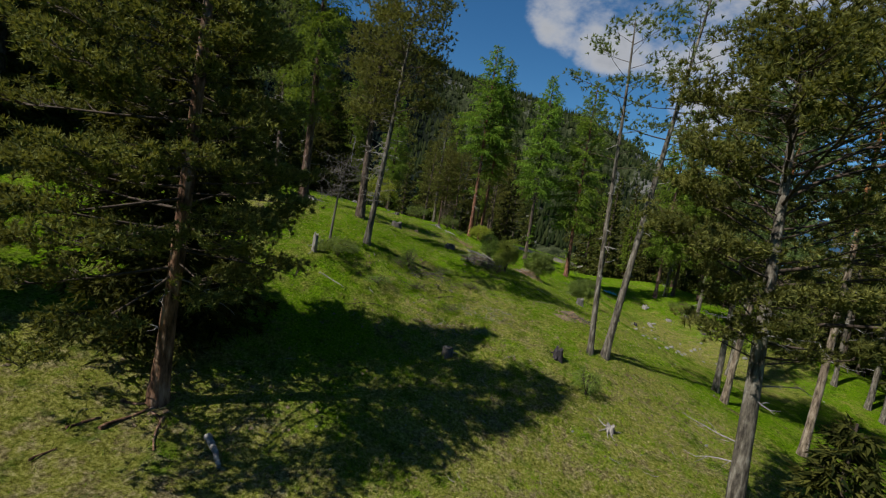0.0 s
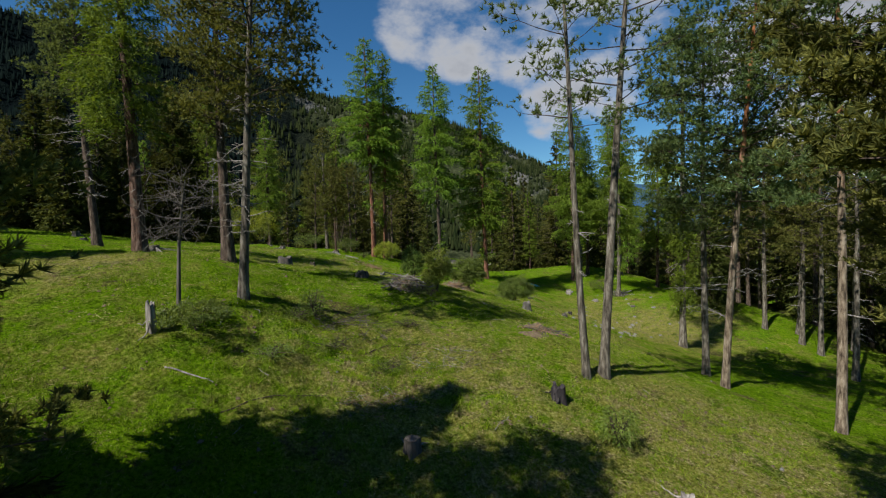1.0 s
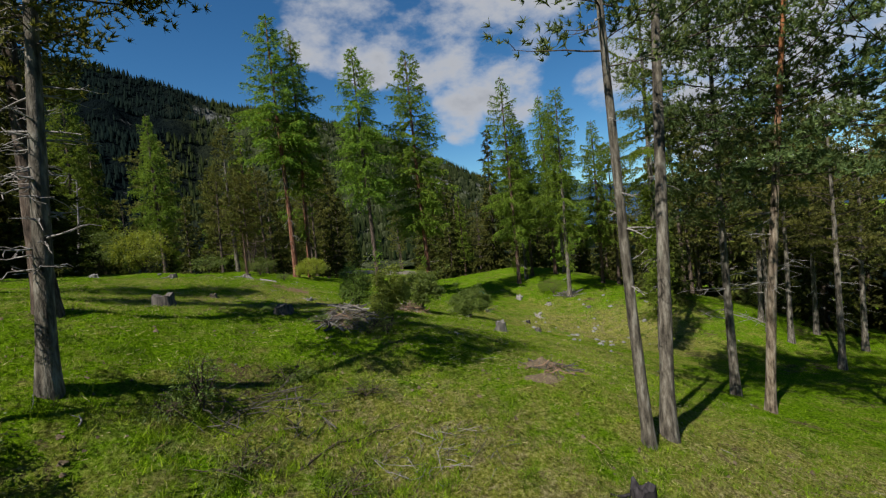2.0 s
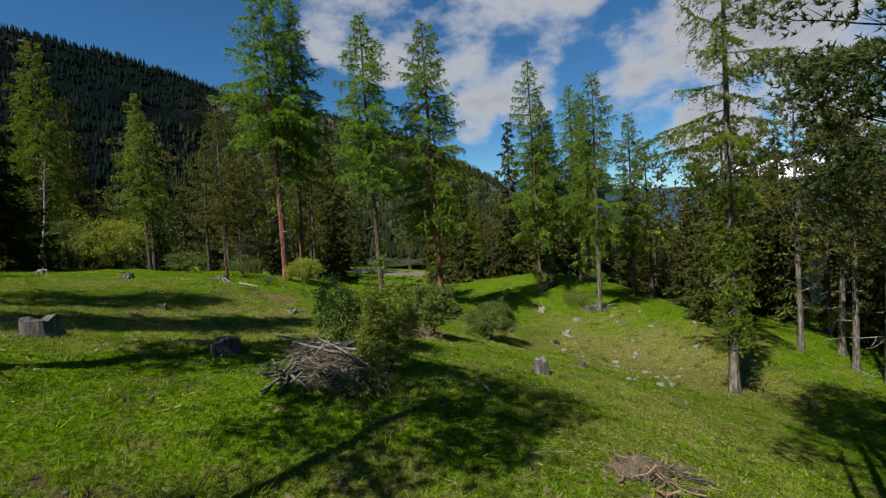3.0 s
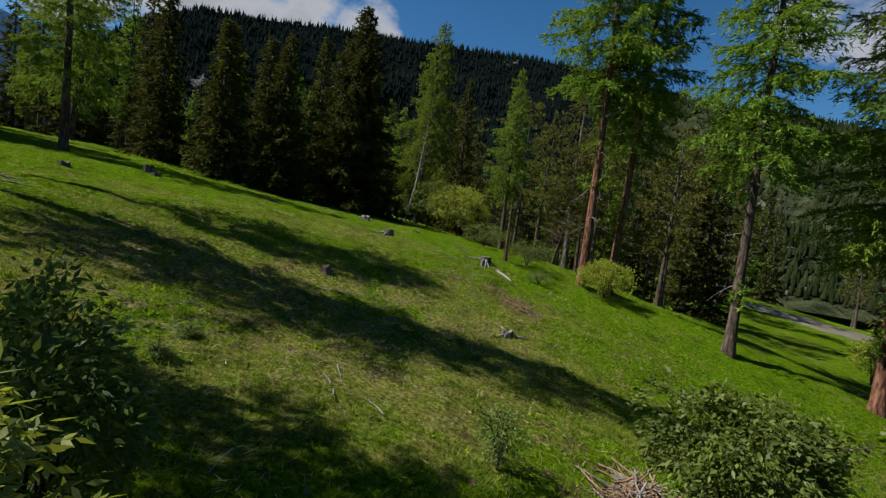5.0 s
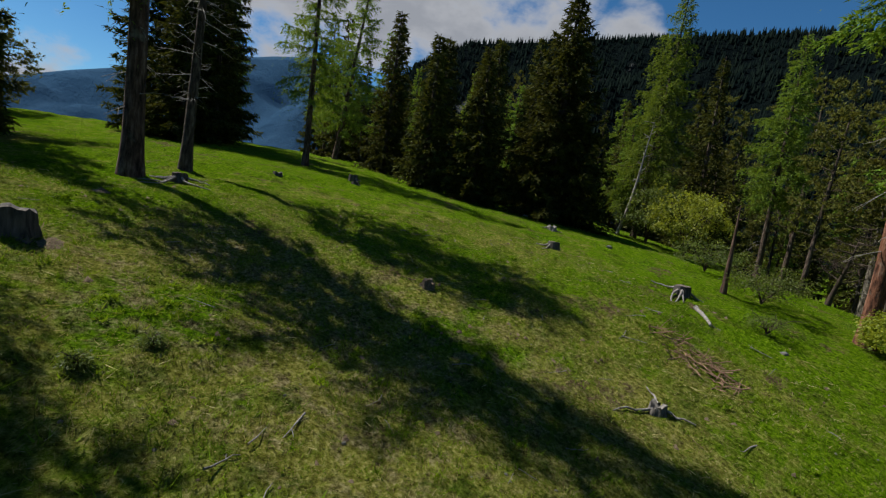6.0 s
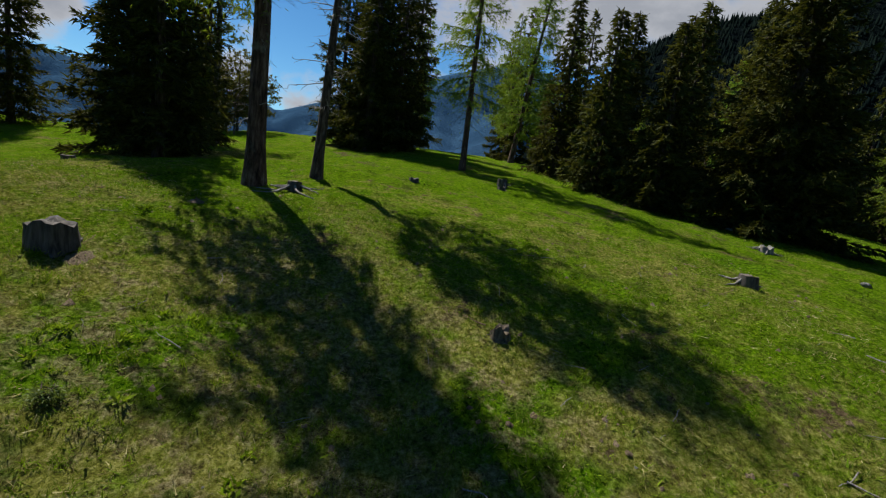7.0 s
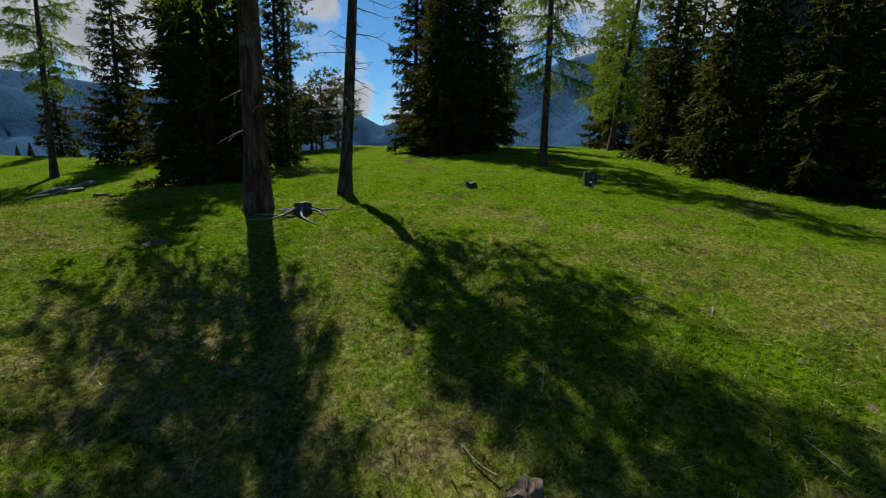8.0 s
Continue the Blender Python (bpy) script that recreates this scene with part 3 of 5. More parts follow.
def larch_geo(h, r, rad, start, rng, lean=(0, 0), limbs=80, fine=1.0, dead=8, low=0, weep=0.5, lop=(0.0, 0.0)):
    """A larch: thin limbs with hanging twigs and airy bright tufts; low: short leafy shoots down the stem."""
    axis = Axis(h, lean, rng, 0.006)
    trunk = stem(axis, h, r, rng)
    wood, leaf, snags = Geo(), Geo(), []
    blade = 0.17 / fine ** 0.7
    for k in range(limbs):
        u = (k + rng.uniform(0, 1)) / limbs
        z = start + (h - start) * u * 0.985
        size = (rad * (1 - u) ** 0.62 * (0.62 + 0.38 * min(1, u * 5)) + 0.2) * rng.uniform(0.55, 1.15)
        az = k * 2.4 + rng.uniform(-0.5, 0.5)
        size *= 1 + lop[1] * math.cos(az - lop[0])
        pts, out, across = limb_line(axis.at(z), az, size, -0.12 + 0.5 * u + rng.normal(0, 0.1), -0.14 + 0.15 * u, rng)
        tube(wood, pts[::1 if fine > 0.6 else 5], (0.010 + 0.010 * size) * np.linspace(1, 0.25, 6)[::1 if fine > 0.6 else 5], 3, False)
        plume(leaf, pts, out, across, size, rng, 72 * fine, blade, 0.27 if fine > 0.6 else 0.38, 0.44, 0.46, weep)
    for k in range(low):
        z = rng.uniform(0.24, 1.05) * max(start, 0.3 * h)
        p = axis.at(z)
        a = rng.uniform(0, 6.28)
        n = 20
        c = p + np.array([math.cos(a), math.sin(a), 0]) * rng.uniform(0.15, 0.75, (n, 1)) + rng.normal(0, 0.12, (n, 3)) + np.array([0, 0, -1]) * rng.uniform(0, 0.7, (n, 1))
        tufts(leaf, c, np.array([[0, 0, -0.2]]) * np.ones((n, 1)), 9, blade * 1.1, blade * 0.26, rng, 1.0)
    for k in range(dead):
        z = rng.uniform(0.25, 1.0) * start
        snag = Geo()
        pts, out, across = limb_line(axis.at(z), rng.uniform(0, 6.28), rng.uniform(0.3, 1.4), rng.uniform(-0.5, 0.1), rng.uniform(-0.5, 0), rng, 5)
        tube(snag, pts, 0.018 * np.linspace(1, 0.2, 5), 4, False)
        q = pts[3] + across * rng.uniform(-0.5, 0.5) + np.array([0, 0, rng.uniform(-0.4, 0.1)])
        tube(snag, [pts[2], (pts[2] + q) / 2, q], [0.01, 0.007, 0.003], 3, False)
        snags.append(snag)
    return trunk, wood, leaf, snags


def put_tree(name, label, geos, bark, leafmat, x, y, group="", snagmat=None, sink=0.0):
    trunk, wood, leaf, snags = geos
    tree = thing(name, label, "tree", pose(x, y, ground(x, y) - sink), group)
    part("trunk", trunk, bark, tree, smooth=True)
    if wood.n:
        tagged(part("branchwork", wood, TWIG if name != "larch" else bark, tree), kind="stuff")
    if leaf.n:
        part("crown", leaf, leafmat, tree)
    for snag in snags:
        part("dead_branch", snag, snagmat or DEADWOOD, tree, "bare grey dead branch")
    return tree


def rnd(seed):
    return np.random.default_rng(seed)


# The trees that stand alone on the meadow.
put_tree("pine", "dark olive pine with dense low crown and cracked brown bark", pine_geo(13.0, 0.165, 2.75, 3.2, rnd(11), (0.05, -0.01), 112, 1.7, 5, 1.9, True, 0.8, (3.2, 0.28)), BARK_NEAR, PINE_BROWN, -5.86, 9.5)
put_tree("spruce", "dark spruce with tiered drooping branches to the grass", spruce_geo(13.0, 0.2, 2.5, rnd(12), (0, 0), 210, 0.5, 1.5), BARK_SPRUCE, SPRUCE_LEAF, -7.2, 11.85)
put_tree("pine", "broad olive-green pine with grey flaking trunk on the slope", pine_geo(11.6, 0.17, 4.7, 2.5, rnd(13), (-0.01, 0.09), 78, 1.6, 6, 1.75, False, 0.7, (-0.6, 0.25)), BARK_PINE, PINE_BROWN, 6.6, 8.3)
put_tree("pine", "slender leaning pine with a sparse top crown", pine_geo(13.4, 0.105, 7.6, 2.0, rnd(14), (-0.06, 0.0), 20, 1.2, 9, 0.7, False, 0.4), BARK_PINE, PINE_LEAF, 6.78, 18.28, "pair of tall pines")
put_tree("pine", "tall straight pine with bare grey lower trunk", pine_geo(16.0, 0.135, 8.2, 2.3, rnd(15), (0.11, 0.04), 30, 1.2, 16, 0.75, False, 0.4), BARK_PINE, PINE_LEAF, 7.45, 18.38, "pair of tall pines")
put_tree("pine", "pine with dense olive crown and bare trunk on the slope", pine_geo(14.5, 0.13, 5.6, 2.4, rnd(16), (0.0, 0.02), 70, 1.2, 10, 1.35), BARK_PINE, PINE_LEAF, 14.6, 21.7, "pines on the slope")
put_tree("pine", "pine with reddish trunk and flat layered crown", pine_geo(15.5, 0.13, 7.0, 2.8, rnd(17), (0.0, -0.08), 56, 1.2, 9, 1.4), BARK_RED, PINE_LEAF, 14.2, 20.35, "pines on the slope")
put_tree("pine", "tall pine with orange upper trunk and flat layered crown", pine_geo(17.0, 0.13, 7.6, 2.8, rnd(18), (0.05, 0.05), 56, 1.1, 8, 1.3), BARK_RED, PINE_LEAF, 15.2, 16.8, "pines on the slope")
put_tree("pine", "pine with dark bark, grey dead twigs and a dense crown", pine_geo(11.2, 0.125, 5.4, 1.9, rnd(19), (0.09, -0.01), 56, 1.3, 44, 1.4, False, 0.6), BARK_PINE, PINE_BROWN, -3.56, 20.45)
put_tree("larch", "old larch with a thick dark trunk", larch_geo(20.0, 0.26, 1.9, 5.8, rnd(20), (0.0, 0.0), 140, 1.0, 12, 0, 0.7, (-1.4, 1.0)), BARK_LARCH, LARCH_LEAF, -9.72, 29.5)
put_tree("pine", "thin dark pine with many bare dead branches", pine_geo(13.5, 0.165, 6.8, 1.5, rnd(21), (-0.05, 0.05), 78, 1.1, 34, 1.5, False, 1.0, (2.1, 0.3)), BARK_SPRUCE, PINE_LEAF, -12.1, 30.95)
put_tree("larch", "slim larch with airy bright crown", larch_geo(18.0, 0.17, 2.6, 4.0, rnd(22), (0.0, -0.01), 70, 0.85, 8, 0, 0.7), BARK_LARCH, LARCH_LEAF, -22.3, 37.8)
put_tree("larch", "leaning larch with level bright green branches", larch_geo(20.0, 0.24, 4.0, 3.0, rnd(23), (0.02, 0.105), 80, 0.66, 4, 0, 0.5), BARK_LARCH, LARCH_LEAF, -39.5, 45.2)
put_tree("larch", "tall larch with reddish trunk and hanging dead twigs", larch_geo(20.0, 0.19, 3.6, 9.0, rnd(24), (0.0, -0.01), 78, 0.85, 34, 3, 0.35), BARK_RUST, LARCH_LEAF, 2.6, 47.95, "row of larches")
put_tree("larch", "tall larch beside its twin", larch_geo(19.5, 0.16, 3.0, 7.0, rnd(25), (0.03, 0.0), 96, 0.85, 6, 6, 0.4), BARK_RUST, LARCH_LEAF, 3.75, 48.9, "row of larches")
put_tree("larch", "slender larch with dark trunk and airy crown", larch_geo(19.0, 0.17, 3.0, 7.0, rnd(26), (0.0, 0.03), 104, 0.85, 6, 4, 0.4), BARK_SPRUCE, LARCH_LEAF, 8.6, 46.2, "row of larches")
put_tree("larch", "full larch with red-brown trunk and level branches", larch_geo(20.5, 0.19, 3.7, 5.4, rnd(27), (-0.015, 0.0), 120, 0.85, 6, 4, 0.3), BARK_RUST, LARCH_LEAF, 13.4, 47.2, "row of larches")
for k, (lx, ly, lh, lr, ls) in enumerate([(26.0, 52.9, 22.5, 3.3, 5.0), (27.8, 54.1, 19.0, 2.6, 6.0), (29.2, 55.0, 17.0, 2.4, 6.0), (27.8, 46.8, 20.5, 3.0, 6.5), (32.2, 54.6, 21.0, 2.8, 7.0), (33.9, 55.1, 20.5, 2.8, 6.0), (35.8, 50.8, 18.5, 2.8, 5.0)]):
    put_tree("larch", ["tall larch on the grassy knoll", "larch with pale trunk on the grassy knoll"][k % 2],
             larch_geo(lh, 0.18, lr * 1.12, ls, rnd(30 + k), (rnd(k).normal(0, 0.012), 0.01), 88, 0.75, 10, 4, 0.6), [BARK_LARCH, BARK_PINE][k % 2], LARCH_LEAF, lx, ly, "larches on the knoll")
put_tree("larch", "tall larch with leafy shoots hanging all down its trunk", larch_geo(22.0, 0.2, 3.7, 9.4, rnd(40), (0.0, 0.0), 38, 1.2, 12, 84, 0.4), BARK_PINE, LARCH_LEAF, 21.2, 30.45)
for k, (px, py, ph, ps) in enumerate([(31.0, 33.1, 15.0, 6.5), (32.9, 32.0, 13.5, 6.0), (31.4, 30.6, 14.5, 6.5), (31.0, 29.0, 13.0, 6.0), (28.0, 24.9, 14.0, 6.0), (34.6, 29.4, 14.0, 5.0), (33.8, 26.4, 13.5, 5.0)]):
    put_tree("pine", ["pine with bare pale trunk on the lower slope", "thin pine with grey trunk on the lower slope"][k % 2], pine_geo(ph, 0.15, ps, 2.3, rnd(170 + k), (rnd(k + 5).normal(0, 0.02), 0.0), 46, 0.9, 8, 1.1, False, 0.6),
             BARK_PINE, PINE_BROWN, px, py, "pines on the lower slope")
put_tree("larch", "bright larch over a leaning bare trunk at the wood's edge", larch_geo(18.5, 0.18, 3.4, 2.5, rnd(41), (0.02, 0.05), 120, 0.85, 10, 0, 0.7), BARK_SPRUCE, LARCH_LEAF, -14.9, 61.5, "trees at the wood's edge")
put_tree("larch", "slim larch with dark trunk at the wood's edge", larch_geo(19.0, 0.2, 2.9, 6.0, rnd(42), (0.0, 0.0), 90, 0.66, 4, 0, 0.8), BARK_SPRUCE, LARCH_LEAF, -9.6, 70.5, "trees at the wood's edge")
put_tree("spruce", "large dark spruce at the wood's edge", spruce_geo(14.4, 0.3, 4.3, rnd(43), (0, 0), 190, 0.3, 0.95), BARK_SPRUCE, SPRUCE_LEAF, -14.8, 51.7, "trees at the wood's edge")
put_tree("spruce", "dark slim spruce at the wood's edge", spruce_geo(17.0, 0.22, 2.4, rnd(44), (0, 0), 110, 0.5, 0.75), BARK_SPRUCE, SPRUCE_LEAF, -15.0, 70.0, "trees at the wood's edge")
put_tree("pine", "full olive pine at the wood's edge", pine_geo(17.0, 0.24, 3.0, 3.0, rnd(45), (0, 0), 80, 0.9, 6, 1.0, True), BARK_PINE, PINE_BROWN, -2.0, 66.5, "trees at the wood's edge")
put_tree("pine", "tall pine with thick dark trunk and dense crown", pine_geo(11.0, 0.2, 4.6, 1.5, rnd(80), (0.0, 0.0), 66, 1.1, 12, 1.4, False, 0.6), BARK_SPRUCE, PINE_BROWN, -4.8, 24.5)
# Stays out of view: added to shade the ground left of the near pine.
put_tree("spruce", "unseen spruce added to shade the upper edge of the meadow", spruce_geo(9.5, 0.18, 2.4, rnd(81), (0, 0), 120, 0.3, 0.9), BARK_SPRUCE, SPRUCE_LEAF, -13.9, 9.2)
put_tree("spruce", "young spruce with tiered branches on the slope", spruce_geo(4.3, 0.07, 1.35, rnd(46), (0, 0), 60, 0.2, 1.6), BARK_SPRUCE, SPRUCE_LEAF, 7.9, 7.8)
put_tree("spruce", "solitary young spruce on the lower slope", spruce_geo(9.6, 0.14, 2.1, rnd(47), (0, 0), 110, 0.4, 1.0), BARK_SPRUCE, YOUNG_SPRUCE, 30.6, 38.0)
for k, (sx, sy, sh, sr) in enumerate([(-17.4, 47.4, 9.4, 1.9), (-20.6, 45.4, 10.2, 2.0), (-23.4, 47.8, 11.0, 2.2), (-20.4, 50.4, 11.6, 2.1), (-24.8, 52.4, 12.2, 2.4), (-21.8, 55.4, 13.6, 2.2), (-26.4, 45.0, 12.4, 2.0)]):
    put_tree("spruce", "dark spruce at the edge of the shaded wood", spruce_geo(sh, 0.2, sr, rnd(90 + k), (0, 0), 110, 0.4, 0.62), BARK_SPRUCE, SPRUCE_LEAF, sx, sy, "trees at the wood's edge")
# The dark group on the ridge against the sun.
for k, (sx, sy, sh, sr) in enumerate([(-20.8, 20.3, 18.0, 3.3), (-18.4, 22.6, 16.0, 2.6), (-37.5, 28.6, 18.0, 3.0), (-33.8, 31.6, 18.0, 2.8), (-38.5, 33.0, 19.0, 3.0), (-23.0, 18.8, 18.0, 2.5), (-22.6, 21.6, 17.0, 2.2), (-29.5, 20.4, 15.5, 1.6), (-32.0, 31.4, 19.0, 3.0), (-35.0, 33.6, 20.0, 3.2), (-37.0, 30.4, 19.0, 3.0), (-41.0, 35.0, 18.0, 2.8), (-33.6, 4.8, 17.0, 3.1)]):
    put_tree("spruce", "dark spruce standing against the sun on the ridge", spruce_geo(sh, 0.22, sr, rnd(50 + k), (0, 0), 120, 0.9, 0.65), BARK_SPRUCE, SPRUCE_LEAF, sx, sy, "spruces on the ridge")
for k, (px, py, ph) in enumerate([(-29.6, 20.9, 16.0), (-32.3, 20.1, 17.0)]):
    put_tree("pine", "thin dark pine on the ridge", pine_geo(ph, 0.15, ph * 0.42, 1.8, rnd(70 + k), (0, 0), 34, 0.8, 6, 0.9), BARK_PINE, PINE_LEAF, px, py, "thin pines on the ridge")
put_tree("larch", "larch with level branches at the ridge", larch_geo(18.0, 0.2, 3.2, 6.0, rnd(75), (-0.02, 0.0), 60, 0.9, 8, 0, 0.5), BARK_SPRUCE, LARCH_LEAF, -26.8, 5.4)
for k, (px, py, ph, pr) in enumerate([(-46.0, 17.0, 7.6, 1.9), (-47.6, 18.2, 6.6, 1.8), (-44.6, 15.2, 6.0, 1.7), (-45.2, 16.2, 4.6, 1.9)]):
    put_tree("pine", "rounded young pine at the end of the ridge", pine_geo(ph, 0.11, ph * 0.08, pr, rnd(150 + k), (0, 0), 44, 0.62, 2, 1.5), BARK_SPRUCE, PINE_BROWN, px, py, "young pines on the ridge")
put_tree("spruce", "slim spruce at the end of the ridge", spruce_geo(10.5, 0.12, 1.3, rnd(156), (0, 0), 80, 0.5, 0.8), BARK_SPRUCE, SPRUCE_LEAF, -42.0, 15.2)

# ---------------------------------------------------------------- the woods round the meadow


def wood_models():
    made = {}
    for k in range(3):
        made["larch", k] = (larch_geo(19 + k, 0.2, 2.7 + 0.3 * k, 4.0, rnd(100 + k), (0, 0), 60, 0.36, 0, 0, 0.6), BARK_LARCH, LARCH_LEAF, "larch among the trees of the wood")
        made["spruce", k] = (spruce_geo(17 + 1.5 * k, 0.22, 2.6 + 0.2 * k, rnd(110 + k), (0, 0), 72, 0.6, 0.34), BARK_SPRUCE, SPRUCE_LEAF, "dark spruce among the trees of the wood")
        made["pine", k] = (pine_geo(16 + k, 0.2, 5.0, 2.7, rnd(120 + k), (0, 0), 40, 0.42, 0, 0.9), BARK_SPRUCE, PINE_BROWN, "olive pine among the trees of the wood")
    return made


def plant_woods():
    models, first = wood_models(), {}
    rng = random.Random(5)
    areas = [  # x from, to, y from, to, trees, kinds
        (-32, 2, 72, 112, 36, "ssplp"), (2, 24, 78, 120, 22, "lspps"), (24, 75, 66, 108, 44, "sspslp"),
        (-75, -24, 56, 92, 42, "sssspl"), (-62, -42, 36, 56, 10, "sssl"), (38, 62, 18, 60, 46, "pssps"), (46, 72, 38, 78, 16, "pppps"), (42, 80, -6, 24, 20, "pspsl"), (20, 40, -8, 8, 7, "pps"),
        (12, 66, 114, 134, 20, "sspplp"), (-42, -24, -22, -5, 6, "sspp"), (52, 90, 60, 100, 9, "lpps"), (-4, 13, 60, 74, 9, "ppps")]
    kinds = {"s": "spruce", "l": "larch", "p": "pine"}
    taken = []
    for x0, x1, y0, y1, count, mix in areas:
        made = tries = 0
        while made < count and tries < count * 20:
            tries += 1
            x, y = rng.uniform(x0, x1), rng.uniform(y0, y1)
            if any((x - a) ** 2 + (y - b) ** 2 < 2.6 ** 2 for a, b in taken) or keep_clear(x, y):
                continue
            taken.append((x, y))
            made += 1
            kind, k = kinds[rng.choice(mix)], rng.randrange(3)
            size, turn = rng.uniform(0.72, 1.12), rng.uniform(0, 360)
            if x > 34 and 0.80 < (x - 2.6) / max(1.0, y - 18.9) < 1.45:
                size *= 0.78  # young wood towards the open valley
            if -4 < x < 13 and 60 < y < 74:
                size *= 0.75
            if x < -24 and 30 < y < 92:
                size *= 0.8   # lower wood behind the crest
            m = pose(x, y, ground(x, y) - 0.1, rng.uniform(-2, 2), rng.uniform(-2, 2), turn) @ Matrix.Diagonal((size, size, size, 1))
            if (kind, k) not in first:
                geos, bark, leaf, label = models[kind, k]
                tree = put_tree(kind, label, geos, bark, leaf, x, y, "trees of the wood")
                tree.matrix_basis = m
                first[kind, k] = tree
            else:
                src = first[kind, k]
                tree = copy_thing(src, pose(0, 0, 0))
                tree.matrix_basis = m


def keep_clear(x, y):
    """The open meadow, the gap to the gravel bank and the view out over the ridge stay free."""
    if 0.15 < (x - 3.9) / max(1.0, y - 21.3) < 0.35 and 54 < y < 118:
        return True
    az = math.degrees(math.atan2(0.95 - x, y - 35.4))
    if x < -24 and 79 < az < 88:
        return True
    return False


plant_woods()

# ---------------------------------------------------------------- ground sheet and mountains


def lines(fine0, fine1, step, mid0, mid1, midstep, far):
    a = list(np.arange(fine0, fine1, step))
    a += list(np.arange(fine1, mid1, midstep)) + list(np.arange(mid0, fine0, midstep))
    hi, lo, d = mid1, mid0, midstep
    while hi < far or lo > -far:
        d *= 1.35
        hi, lo = hi + d, lo - d
        a += [hi, lo]
    return np.array(sorted(set(np.round(a, 3))))


def build_ground():
    xs, ys = lines(-16, 26, 0.23, -70, 70, 1.5, 2600), lines(5, 53, 0.23, -30, 120, 1.5, 2600)
    geo = Geo()
    v = np.array([(x, y, ground(x, y)) for y in ys for x in xs])
    nx = len(xs)
    i, j = np.meshgrid(np.arange(nx - 1), np.arange(len(ys) - 1))
    k = (j * nx + i).ravel()
    geo.add(v, np.stack([k, k + 1, k + nx + 1, k + nx], -1))
    ob = new("ground", geo.mesh("ground", GRASS, True))
    return tagged(ob, "sloping alpine meadow of short green and dry grass", "ground", kind="structure")


build_ground()

RIDGE = [(-34, 1), (-30, 5), (-27, 6.6), (-24, 8.2), (-18, 11.7), (-10, 14.0), (-3, 15.4), (3, 16.3), (7, 17.7), (13, 19.2), (20, 20.0), (30, 20.3), (43, 20.0), (57, 18.5), (63, 15.5), (69, 9.0), (75, 2.0)]
FAR_RIDGE = [(-180, 6), (-140, 5), (-100, 5), (-80, 4.0), (-70, 2.8), (-60, 2.1), (-54, 2.2), (-50, 2.4), (-45, 2.7), (-38, 3.6), (-30, 5), (0, 5), (50, 8), (66, 11.5), (72, 13.2), (76, 14.0), (80, 13.2),
             (84, 12.1), (90, 10.2), (95, 8.3), (98, 7.3), (101, 6.1), (104, 5.0), (107, 6.5), (112, 6.0), (120, 6.5), (130, 7.4), (137, 7.8), (146, 8), (160, 7), (180, 6)]
EYE_Z = 4.6


def mountain_height(az, r, ridge, r0, r1, foot, rough):
    el = np.interp(az, [a for a, _ in ridge], [e for _, e in ridge])
    top = EYE_Z + r1 * math.tan(radians(el))
    u = (r - r0) / (r1 - r0)
    z = foot + (top - foot) * (u ** 1.15 if u <= 1 else max(0.0, 1 - 2.2 * (u - 1)))
    amount = rough * max(0.0, 1 - abs(2 * u - 1) ** 3) if u <= 1 else 0
    a = radians(az)
    x, y = 3 - r * math.sin(a), 28 + r * math.cos(a)
    s = 1.0 / (r1 * 0.12)
    z += amount * (noise.noise((x * s, y * s, 3.0)) + 0.5 * noise.noise((x * s * 2.3, y * s * 2.3, 7.0)) + 0.25 * noise.noise((x * s * 5.1, y * s * 5.1, 2.0)))
    return x, y, z


def build_mountain(name, label, ridge, r0, r1, foot, rough, material, daz, rings):
    az = np.arange(ridge[0][0], ridge[-1][0] + 0.01, daz)
    rr = np.concatenate([np.linspace(r0, r1, rings), [r1 * 1.06, r1 * 1.2, r1 * 1.45]])
    v = np.array([mountain_height(a, r, ridge, r0, r1, foot, rough) for r in rr for a in az])
    nx = len(az)
    i, j = np.meshgrid(np.arange(nx - 1), np.arange(len(rr) - 1))
    k = (j * nx + i).ravel()
    geo = Geo()
    geo.add(v, np.stack([k, k + nx, k + nx + 1, k + 1], -1))
    return tagged(new(name, geo.mesh(name, material, True)), label, "mountain", kind="structure")


build_mountain("mountain", "steep mountainside with pale rock and conifer woods coloured shaded and sunlit", RIDGE, 270, 640, -20, 30, FOREST, 0.5, 60)
build_mountain("backdrop_mountains", "distant mountains painted haze blue, with snow on the highest tops", FAR_RIDGE, 1500, 2700, -60, 110, HAZE_HILL, 0.75, 30)


SNOW_RIDGE = [(-72, 0.5), (-68, 2.8), (-63, 4.1), (-60, 4.3), (-57.5, 4.2), (-55, 3.8), (-53, 3.0), (-51, 2.0), (-48, 0.5)]
build_mountain("snow_mountain", "far mountain range white with snow", SNOW_RIDGE, 2900, 3500, -60, 60, SNOW, 0.5, 14)


